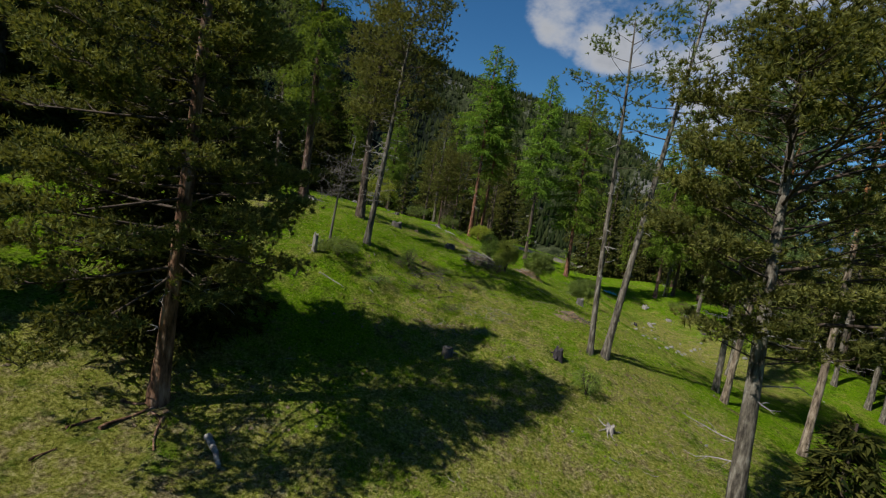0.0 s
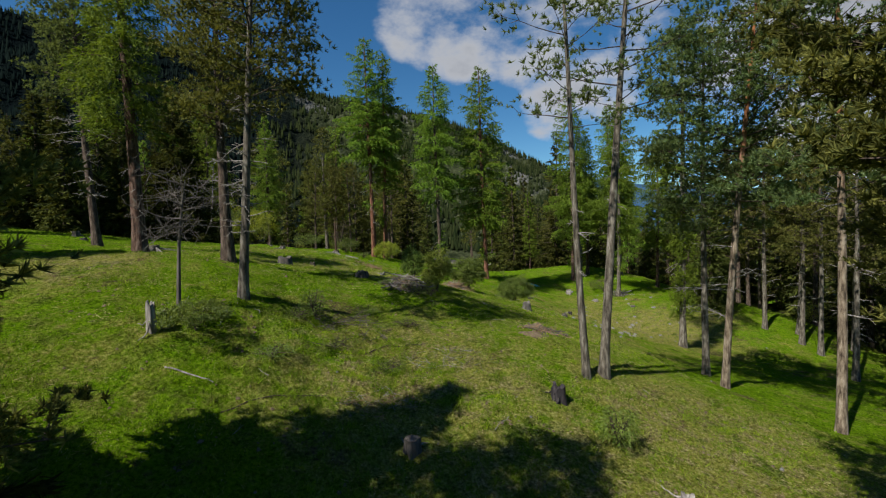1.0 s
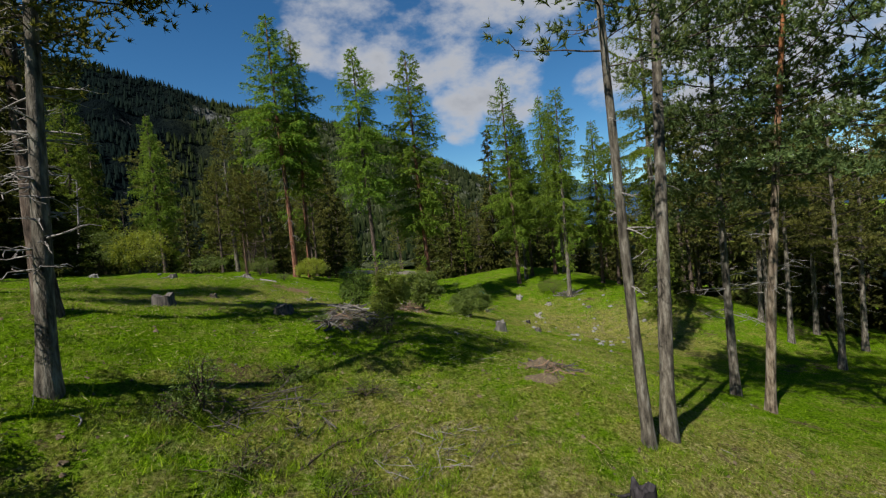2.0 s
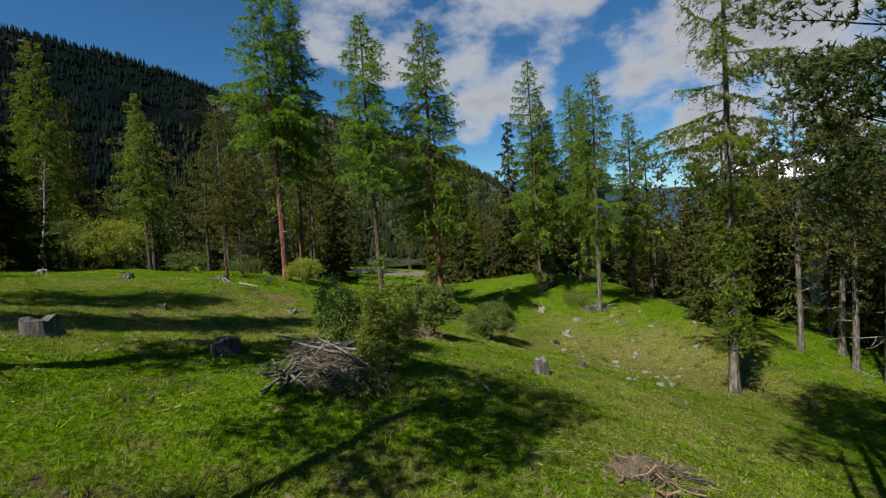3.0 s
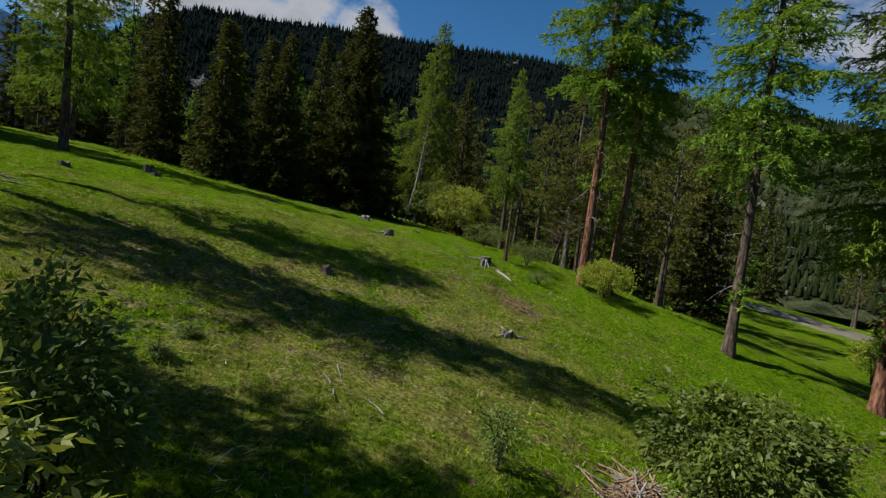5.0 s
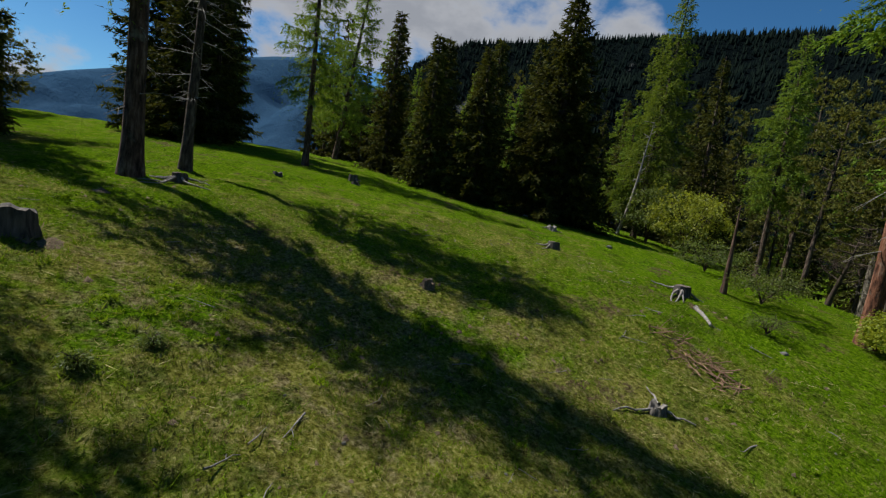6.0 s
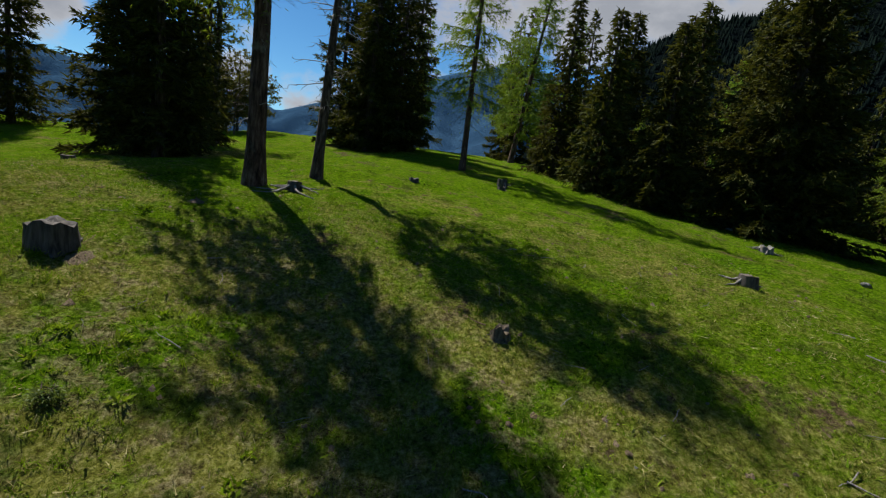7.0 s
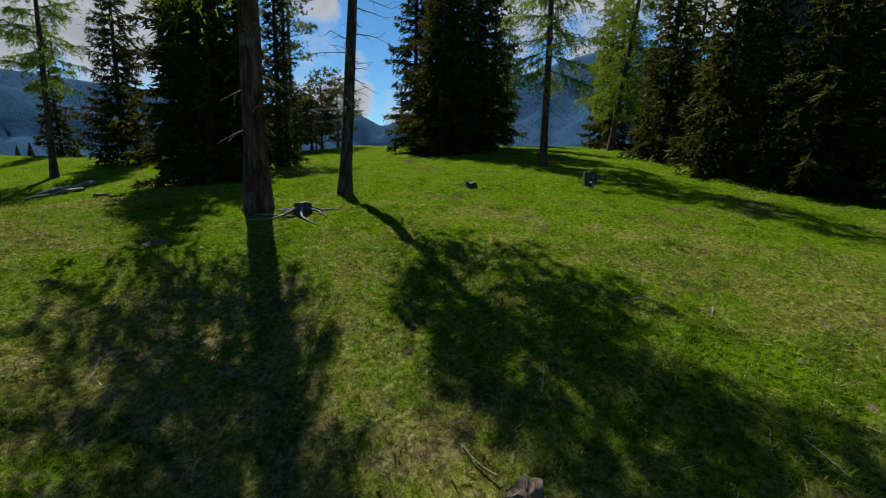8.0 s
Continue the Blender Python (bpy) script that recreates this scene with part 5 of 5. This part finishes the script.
def shrub(name, label, x, y, h, rad, leaves, size, leafmat, seed, stems=7, low=0.15, group="", slim=0.45, bare=0, gaps=0.02, pinnate=False):
    """A bush: forked stems and leaves in clumps over an uneven crown with gaps."""
    rng = rnd(seed)
    ob = thing(name, label, "bush", at(x, y, -0.03), group)
    tips = []
    for k in range(stems):
        a = k * 2.4 + rng.uniform(-0.4, 0.4)
        reach, top = rad * rng.uniform(0.25, 0.8), h * rng.uniform(0.6, 0.95)
        s = np.linspace(0, 1, 6)
        bend = rng.uniform(-0.3, 0.3)
        pts = np.stack([reach * s ** 1.4 * np.cos(a + bend * s), reach * s ** 1.4 * np.sin(a + bend * s), top * s], -1)
        g = Geo()
        tube(g, pts, (0.014 + 0.010 * h) * np.linspace(1, 0.25, 6), 5, False)
        for j in range(7):
            p = pts[2 + j % 4]
            q = p + rng.normal(size=3) * [0.30 * rad, 0.30 * rad, 0.14 * h] + [0.15 * rad * math.cos(a), 0.15 * rad * math.sin(a), 0.12 * h]
            q[2] = max(q[2], low * h)
            tube(g, [p, (p + q) / 2 + rng.normal(0, 0.03, 3), q], [0.010, 0.007, 0.003], 3, False)
            tips += [q, (p + q) / 2]
        part("stem", g, TWIG, ob)
    count = 420
    a, e = rng.uniform(0, 6.28, count), rng.uniform(-0.45, 1.0, count)
    rr = rng.uniform(0.5, 1.0, count) ** 0.5
    shell = np.stack([rad * rr * np.cos(a) * np.sqrt(1 - e * e), rad * rr * np.sin(a) * np.sqrt(1 - e * e), h * (0.52 + 0.44 * e * rr)], -1)
    lump = np.array([noise.noise((p[0] * 2.1 / rad + seed, p[1] * 2.1 / rad, p[2] * 2.3 / h)) for p in shell])
    kept = lump > gaps
    heads = np.concatenate([shell[kept] * (1 + 0.30 * lump[kept, None]), np.array(tips)])
    heads = heads[heads[:, 2] > low * h * 0.6]
    share = leaves // (5 if pinnate else 1)
    per = max(1, share // len(heads))
    c = np.repeat(heads, per, 0) + rng.normal(size=(len(heads) * per, 3)) * [0.055 * rad + 0.03, 0.055 * rad + 0.03, 0.03 * h + 0.015]
    out = unit(c * [1, 1, 0.6] - [0, 0, 0.35 * h] + rng.normal(size=c.shape) * 0.6 * rad)
    g = Geo()
    if pinnate:
        leaflets(g, c, unit(out * [1, 1, 0.5] + [0, 0, -0.15]), size * rng.uniform(0.7, 1.25, len(c)), size * slim, rng)
    else:
        blades(g, c, unit(out + [0, 0, -0.45]), size * rng.uniform(0.6, 1.3, len(c)), size * slim * rng.uniform(0.7, 1.2, len(c)), rng)
    part("crown", g, leafmat, ob)
    for k in range(bare):
        a = rng.uniform(0, 6.28)
        g = Geo()
        p = np.array([rad * 0.8 * math.cos(a), rad * 0.8 * math.sin(a), 0.25 * h])
        for j in range(5):
            q = p + rng.normal(size=3) * [0.3, 0.3, 0.2] + [0.2 * math.cos(a), 0.2 * math.sin(a), 0.1]
            tube(g, [p, (p + q) / 2 + rng.normal(0, 0.04, 3), q], [0.020, 0.014, 0.006], 4, False)
        part("dead_branch", g, DEADWOOD, ob, "bleached dead twigs")
    return ob


shrub("bush", "leafy pale green elder bush beside a brushwood heap", 3.85, 26.5, 2.0, 0.55, 9500, 0.14, ELDER_LEAF, 1, 6, 0.55, "", 0.22, 0, 0.10, True)
shrub("bush", "low leafy elder shoots at a brushwood heap", 3.35, 25.95, 0.75, 0.34, 3000, 0.13, ELDER_LEAF, 21, 6, 0.2, "", 0.20, 0, 0.05, True)
shrub("bush", "green herbs growing round a brushwood heap", 1.3, 25.75, 0.22, 0.28, 900, 0.055, SHRUB_LEAF, 22, 6, 0.1, "", 0.4)
for k, (bx, by, bh, br) in enumerate([(2.3, 25.3, 0.35, 0.3), (2.95, 25.2, 0.4, 0.3), (2.5, 26.3, 0.4, 0.28), (3.2, 25.0, 0.45, 0.35), (1.9, 26.6, 0.3, 0.3), (2.6, 24.7, 0.3, 0.3)]):
    shrub("bush", "green shoots growing through dead branches", bx, by, bh, br, 420, 0.075, WILLOW_LEAF, 60 + k, 6, 0.2, "green shoots in the brushwood heap", 0.35)
shrub("bush", "dark green leafy bush behind a brushwood heap", 2.85, 27.3, 1.75, 0.58, 7000, 0.07, SHRUB_LEAF, 2, 8)
shrub("bush", "rounded green bush on a short stem", 7.25, 32.7, 1.95, 1.0, 14000, 0.10, SHRUB_LEAF, 3, 7, 0.3)
shrub("bush", "green bush with bleached dead branches", 12.6, 38.2, 2.05, 1.35, 14000, 0.10, SHRUB_LEAF, 4, 8, 0.1, "", 0.45, 10, 0.04)
shrub("bush", "yellow-green bush by a larch trunk", 3.75, 47.3, 1.6, 1.1, 9000, 0.09, YELLOW_LEAF, 5, 8)
shrub("bush", "low dark bush at a bare tree", -4.33, 18.4, 0.75, 0.8, 4500, 0.07, SHRUB_LEAF, 6, 6)
shrub("bush", "small leafy bush in the grass", 5.7, 15.1, 0.95, 0.45, 1300, 0.12, WILLOW_LEAF, 7, 9, 0.15, "", 0.2)
for k, (bx, by, bh, br) in enumerate([(-0.9, 19.2, 0.32, 0.7), (0.5, 18.6, 0.28, 0.6), (-2.5, 18.0, 0.3, 0.55), (-2.0, 20.4, 0.34, 0.6), (1.6, 21.2, 0.3, 0.7), (0.0, 22.3, 0.32, 0.65)]):
    shrub("bush", "low straggling shrub in the rough turf", bx, by, bh, br, 900, 0.06, SHRUB_LEAF, 40 + k, 7, 0.05, "low shrubs of the rough turf", 0.35)
shrub("bush", "thin upright young shrub on the meadow", -1.5, 20.6, 0.95, 0.4, 900, 0.06, SHRUB_LEAF, 8, 7)
shrub("bush", "light green bush at the wood's edge", -9.6, 59.5, 4.2, 2.5, 9000, 0.16, YELLOW_LEAF, 9, 9, 0.1, "bushes at the wood's edge")
shrub("bush", "light green bush at the wood's edge", -12.8, 60.0, 4.0, 2.3, 8000, 0.16, SHRUB_LEAF, 10, 9, 0.1, "bushes at the wood's edge")
shrub("bush", "low green bush on the crest", -3.6, 50.6, 1.3, 1.3, 3200, 0.09, SHRUB_LEAF, 11, 8, 0.1, "bushes at the wood's edge")
shrub("bush", "low green bush on the crest", 0.0, 47.4, 1.3, 1.2, 4200, 0.08, SHRUB_LEAF, 12, 7, 0.1, "bushes at the wood's edge")
shrub("bush", "dark low juniper bush on the slope", 1.45, 44.4, 0.55, 0.5, 1500, 0.05, SHRUB_LEAF, 13, 6)
shrub("bush", "green bush below the knoll larches", 27.2, 48.6, 1.4, 1.5, 3000, 0.1, SHRUB_LEAF, 14, 7, 0.1, "bushes on the knoll")
shrub("bush", "bright green bush on the lower slope", 38.5, 34.2, 2.0, 1.6, 2600, 0.12, YELLOW_LEAF, 15, 7, 0.1)
shrub("bush", "green bush among larches on the lower slope", 43.5, 38.0, 2.4, 1.8, 2600, 0.12, SHRUB_LEAF, 16, 7, 0.1)
shrub("bush", "dark upright juniper in the grass", 4.5, 31.4, 0.8, 0.3, 1500, 0.05, SHRUB_LEAF, 17, 6)
for k, (bx, by) in enumerate([(0.4, 29.6), (-0.1, 30.3)]):
    shrub("bush", "small dark juniper tuft in the turf", bx, by, 0.2, 0.11, 900, 0.045, SHRUB_LEAF, 80 + k, 4, 0.05, "juniper tufts in the turf", 0.3)
shrub("bush", "sapling with bright leaves by a gravel bank", 16.6, 57.6, 2.6, 1.0, 2200, 0.12, YELLOW_LEAF, 18, 5)


def scatter_weeds():
    """Small herbs in the turf, far more than one could count."""
    r = rnd(12)
    g = Geo()
    for k in range(150):
        x, y = (r.uniform(-7, 5), r.uniform(26, 43)) if k < 85 else (r.uniform(-6, 14), r.uniform(10, 26))
        n, size = 26, r.uniform(0.35, 1.0)
        base = np.array([x, y, ground(x, y)]) + r.normal(size=(n, 3)) * [0.07 * size, 0.07 * size, 0]
        way = unit(r.normal(size=(n, 3)) * [0.8, 0.8, 0.25] + [0, 0, 0.7])
        blades(g, base, way, size * r.uniform(0.05, 0.16, n), size * r.uniform(0.03, 0.055, n), r)
    ob = new("meadow_weeds", g.mesh("meadow_weeds", BLADE))
    tagged(ob, "small dark green weeds in the turf", "weeds", kind="stuff")


scatter_weeds()

# ---------------------------------------------------------------- dead trees


GREYTWIG = wood_material("grey_twigs", (0.045, 0.038, 0.032), (0.16, 0.145, 0.128))


def dead_tree(label, x, y, h, r, seed, boughs, spread, material, lean=(0, 0), start=0.35, twigs=10, bend=0.05):
    rng = rnd(seed)
    ob = thing("dead_tree", label, "dead tree", at(x, y))
    axis = Axis(h, lean, rng, bend)
    part("trunk", stem(axis, h, r, rng, 0.01, 1.3, 9, 12), material, ob, smooth=True)
    for k in range(boughs):
        z = h * (start + (1 - start) * (k + rng.uniform(0, 1)) / boughs)
        pts, out, across = limb_line(axis.at(z), k * 2.4 + rng.uniform(-0.5, 0.5), spread * rng.uniform(0.5, 1.1), rng.uniform(-0.1, 0.5), rng.uniform(-0.3, 0.3), rng, 6)
        g = Geo()
        tube(g, pts, (0.3 * r + 0.008) * np.linspace(1, 0.2, 6), 4, False)
        for j in range(twigs):
            p = pts[1 + j % 5]
            q = p + rng.normal(size=3) * 0.28 * spread + out * 0.15
            m = (p + q) / 2 + rng.normal(0, 0.05, 3)
            tube(g, [p, m, q], [0.009, 0.007, 0.003], 3, False)
            w = m + rng.normal(size=3) * 0.2 * spread
            tube(g, [m, w], [0.006, 0.003], 3, False)
        part("bough", g, material, ob)
    return ob


dead_tree("small bare tree with a crown of grey twigs", -4.95, 19.15, 3.6, 0.052, 1, 13, 0.9, GREYTWIG, (0.10, 0.0), 0.58, 16)
dead_tree("leaning bare grey trunk at the wood's edge", -14.3, 58.6, 8.5, 0.11, 2, 16, 0.7, DEADWOOD, (0.12, 0.16), 0.3, 2)
dead_tree("broken reddish snag by a bush", -0.85, 46.6, 3.0, 0.085, 3, 2, 0.2, BARK_LARCH, (0.0, 0.0), 0.7, 1, 0.004)
dead_tree("fallen dead crown of reddish twigs", -0.6, 55.5, 3.2, 0.1, 4, 12, 1.1, TWIG, (0.2, -0.1), 0.3, 12)
dead_tree("small bare tree on the far ridge", -41.0, 18.4, 3.6, 0.07, 5, 10, 1.0, TWIG, (0, 0), 0.4, 8)


# ---------------------------------------------------------------- valley floor and far things


def gravel_bank(x0, x1, y0, y1, label):
    geo = Geo()
    nx, ny = 30, 14
    rows = []
    for j in range(ny):
        for i in range(nx):
            u, w = i / (nx - 1), j / (ny - 1)
            edge = math.sin(math.pi * u) ** 0.5
            x = x0 + (x1 - x0) * u
            y = (y0 + y1) / 2 + (w - 0.5) * (y1 - y0) * (0.35 + 0.65 * edge) + 2.0 * noise.noise((x * 0.15, j * 0.3, 3.0))
            rows.append((x, y, ground(x, y) - 0.5 + 0.9 * edge * min(1.0, 4 * w * (1 - w)) + 0.12 * noise.noise((x, y, 1.0)) * edge))
    i, j = np.meshgrid(np.arange(nx - 1), np.arange(ny - 1))
    k = (j * nx + i).ravel()
    geo.add(rows, np.stack([k, k + 1, k + nx + 1, k + nx], -1))
    return tagged(new("gravel_bank", geo.mesh("gravel_bank", GRAVEL, True)), label, "gravel", kind="structure")


gravel_bank(10, 44, 92, 112, "pale gravel bank on the valley floor")


def crumpled_tarp(x, y):
    geo = Geo()
    n = 14
    rows = []
    for j in range(n):
        for i in range(n):
            u, w = i / (n - 1) - 0.5, j / (n - 1) - 0.5
            px, py = 1.5 * u + 0.1 * noise.noise((i, j, 5.0)), 0.8 * w + 0.1 * noise.noise((i, j, 8.0))
            rows.append((px, py, ground(x + px, y + py) - ground(x, y) + 0.04 + 0.3 * max(0.0, 0.4 + noise.noise((px * 2.2, py * 2.2, 2.0))) * (1 - 4 * u * u) * (1 - 4 * w * w)))
    i, j = np.meshgrid(np.arange(n - 1), np.arange(n - 1))
    k = (j * n + i).ravel()
    geo.add(rows, np.stack([k, k + 1, k + n + 1, k + n], -1))
    ob = new("tarp", geo.mesh("tarp", TARP, True))
    thick = ob.modifiers.new("thickness", "SOLIDIFY")
    thick.thickness = 0.01
    ob.matrix_basis = at(x, y)
    return tagged(ob, "crumpled turquoise tarp lying in the grass", "tarp")


def tarp_material():
    n = Nodes("turquoise_plastic")
    a = n.noise(6.0, 4.0)
    n.bump(a, 0.03)
    return n.done(n.ramp(a, [(0.3, (0.01, 0.16, 0.15)), (0.7, (0.03, 0.32, 0.29))]), 0.45, 0.4)


TARP = tarp_material()
crumpled_tarp(20.0, 51.2)

# ---------------------------------------------------------------- grass


def grass_field(name, label, material, seed, count, box, height, width, want):
    """Grass blades over a stretch of the meadow; want(x, y) in 0..1 says how thick they stand."""
    rng = rnd(seed)
    x, y = rng.uniform(box[0], box[1], count), rng.uniform(box[2], box[3], count)
    keep = np.array([noise.noise((a * 0.7, b * 0.7, seed)) * 0.6 + 0.55 + 0.4 * noise.noise((a * 2.9, b * 2.9, seed)) for a, b in zip(x, y)])
    keep = rng.uniform(0, 1, count) < keep * want
    x, y = x[keep], y[keep]
    z = np.array([ground(a, b) for a, b in zip(x, y)]) - 0.01
    n = len(x)
    h = height * rng.uniform(0.5, 1.4, n)
    tall = np.array([0.7 + 0.9 * max(0.0, noise.noise((a * 0.5 + 9, b * 0.5, 2.0))) for a, b in zip(x, y)])
    h = h * tall
    a = rng.uniform(0, 2 * np.pi, n)
    w = width * rng.uniform(0.7, 1.3, n)
    lean = rng.normal(0, 0.9, (n, 2))
    base = np.stack([x, y, z], -1)
    side = np.stack([np.cos(a) * w, np.sin(a) * w, 0 * a], -1) / 2
    tip = base + np.stack([lean[:, 0] * h, lean[:, 1] * h, h], -1)
    geo = Geo()
    geo.add(np.stack([base - side, base + side, tip], 1).reshape(-1, 3), np.arange(3 * n).reshape(-1, 3))
    ob = new(name, geo.mesh(name, material))
    return tagged(ob, label, "grass", kind="stuff")


grass_field("meadow_grass", "short green grass of the meadow", BLADE, 1, 470000, (-8, 13, 9, 43), 0.075, 0.014, 1.0)
grass_field("dry_grass", "dry straw-coloured grass between the green", DRYGRASS, 2, 200000, (-8, 13, 8, 43), 0.07, 0.010, 0.7)
grass_field("far_meadow_grass", "green grass tufts further off on the meadow", BLADE, 3, 110000, (-34, 34, 2, 62), 0.10, 0.03, 0.8)


def meadow_litter():
    """Straw, clods and chips strewn over the turf, thicker in patches."""
    rng = rnd(21)
    geo, dark = Geo(), Geo()
    n = 26000
    x, y = rng.uniform(-9, 13, n), rng.uniform(8, 44, n)
    thick = np.array([noise.noise((a * 0.55, b * 0.55, 6.0)) + 0.6 * noise.noise((a * 1.9, b * 1.9, 6.0)) for a, b in zip(x, y)])
    keep = thick > rng.uniform(-0.25, 0.75, n)
    x, y = x[keep], y[keep]
    z = np.array([ground(a, b) for a, b in zip(x, y)])
    n = len(x)
    way = unit(np.stack([rng.normal(size=n), rng.normal(size=n), rng.uniform(-0.05, 0.3, n)], -1))
    size = rng.uniform(0.05, 0.24, n)
    slivers(geo, np.stack([x, y, z + 0.02], -1), way, size, 0.012 * np.ones(n), rng)
    tagged(new("straw_litter", geo.mesh("straw_litter", DRYGRASS)), "pale straw strewn over the turf", "straw", kind="stuff")
    n = 5200
    x, y = rng.uniform(-9, 13, n), rng.uniform(8, 44, n)
    thick = np.array([noise.noise((a * 0.8, b * 0.8, 15.0)) + 0.5 * noise.noise((a * 2.6, b * 2.6, 15.0)) for a, b in zip(x, y)])
    keep = thick > rng.uniform(0.0, 0.7, n)
    for a, b in zip(x[keep], y[keep]):
        r = rng.uniform(0.02, 0.07)
        ang = rng.uniform(0, 6.28) + np.arange(5) * 1.2566
        rr = r * rng.uniform(0.6, 1.3, 5)
        ring = np.stack([a + rr * np.cos(ang), b + rr * np.sin(ang), np.full(5, ground(a, b) - 0.01)], -1)
        top = [[a + rng.normal(0, 0.3 * r), b + rng.normal(0, 0.3 * r), ground(a, b) + r * rng.uniform(0.4, 1.1)]]
        dark.add(np.concatenate([ring, top]), np.stack([np.arange(5), (np.arange(5) + 1) % 5, np.full(5, 5)], -1))
    tagged(new("earth_clods", dark.mesh("earth_clods", EARTH)), "small clods of brown earth in the turf", "clods", kind="stuff")


def tussocks():
    """Tufts of longer grass that stand out of the short turf."""
    rng = rnd(22)
    geo = Geo()
    for k in range(5400):
        rank = k > 4600  # longer, denser tufts in the rough turf
        x, y = (rng.normal(-0.6, 2.6), rng.normal(18.4, 2.6)) if rank else (rng.uniform(-9, 13), rng.uniform(8, 44))
        if noise.noise((x * 0.4, y * 0.4, 31.0)) < rng.uniform(-0.2, 0.5) - 0.3 * rank:
            continue
        n, size = 22, rng.uniform(0.5, 1.25) * (1 + 0.5 * rank)
        c = np.array([x, y, ground(x, y) - 0.01]) + rng.normal(size=(n, 3)) * [0.06 * size, 0.06 * size, 0]
        way = unit(rng.normal(size=(n, 3)) * [0.55, 0.55, 0.1] + [0, 0, 0.8])
        slivers(geo, c, way, size * rng.uniform(0.08, 0.2, n), 0.014 * np.ones(n), rng)
    tagged(new("grass_tussocks", geo.mesh("grass_tussocks", BLADE)), "tufts of longer green grass in the turf", "grass", kind="stuff")


meadow_litter()
tussocks()
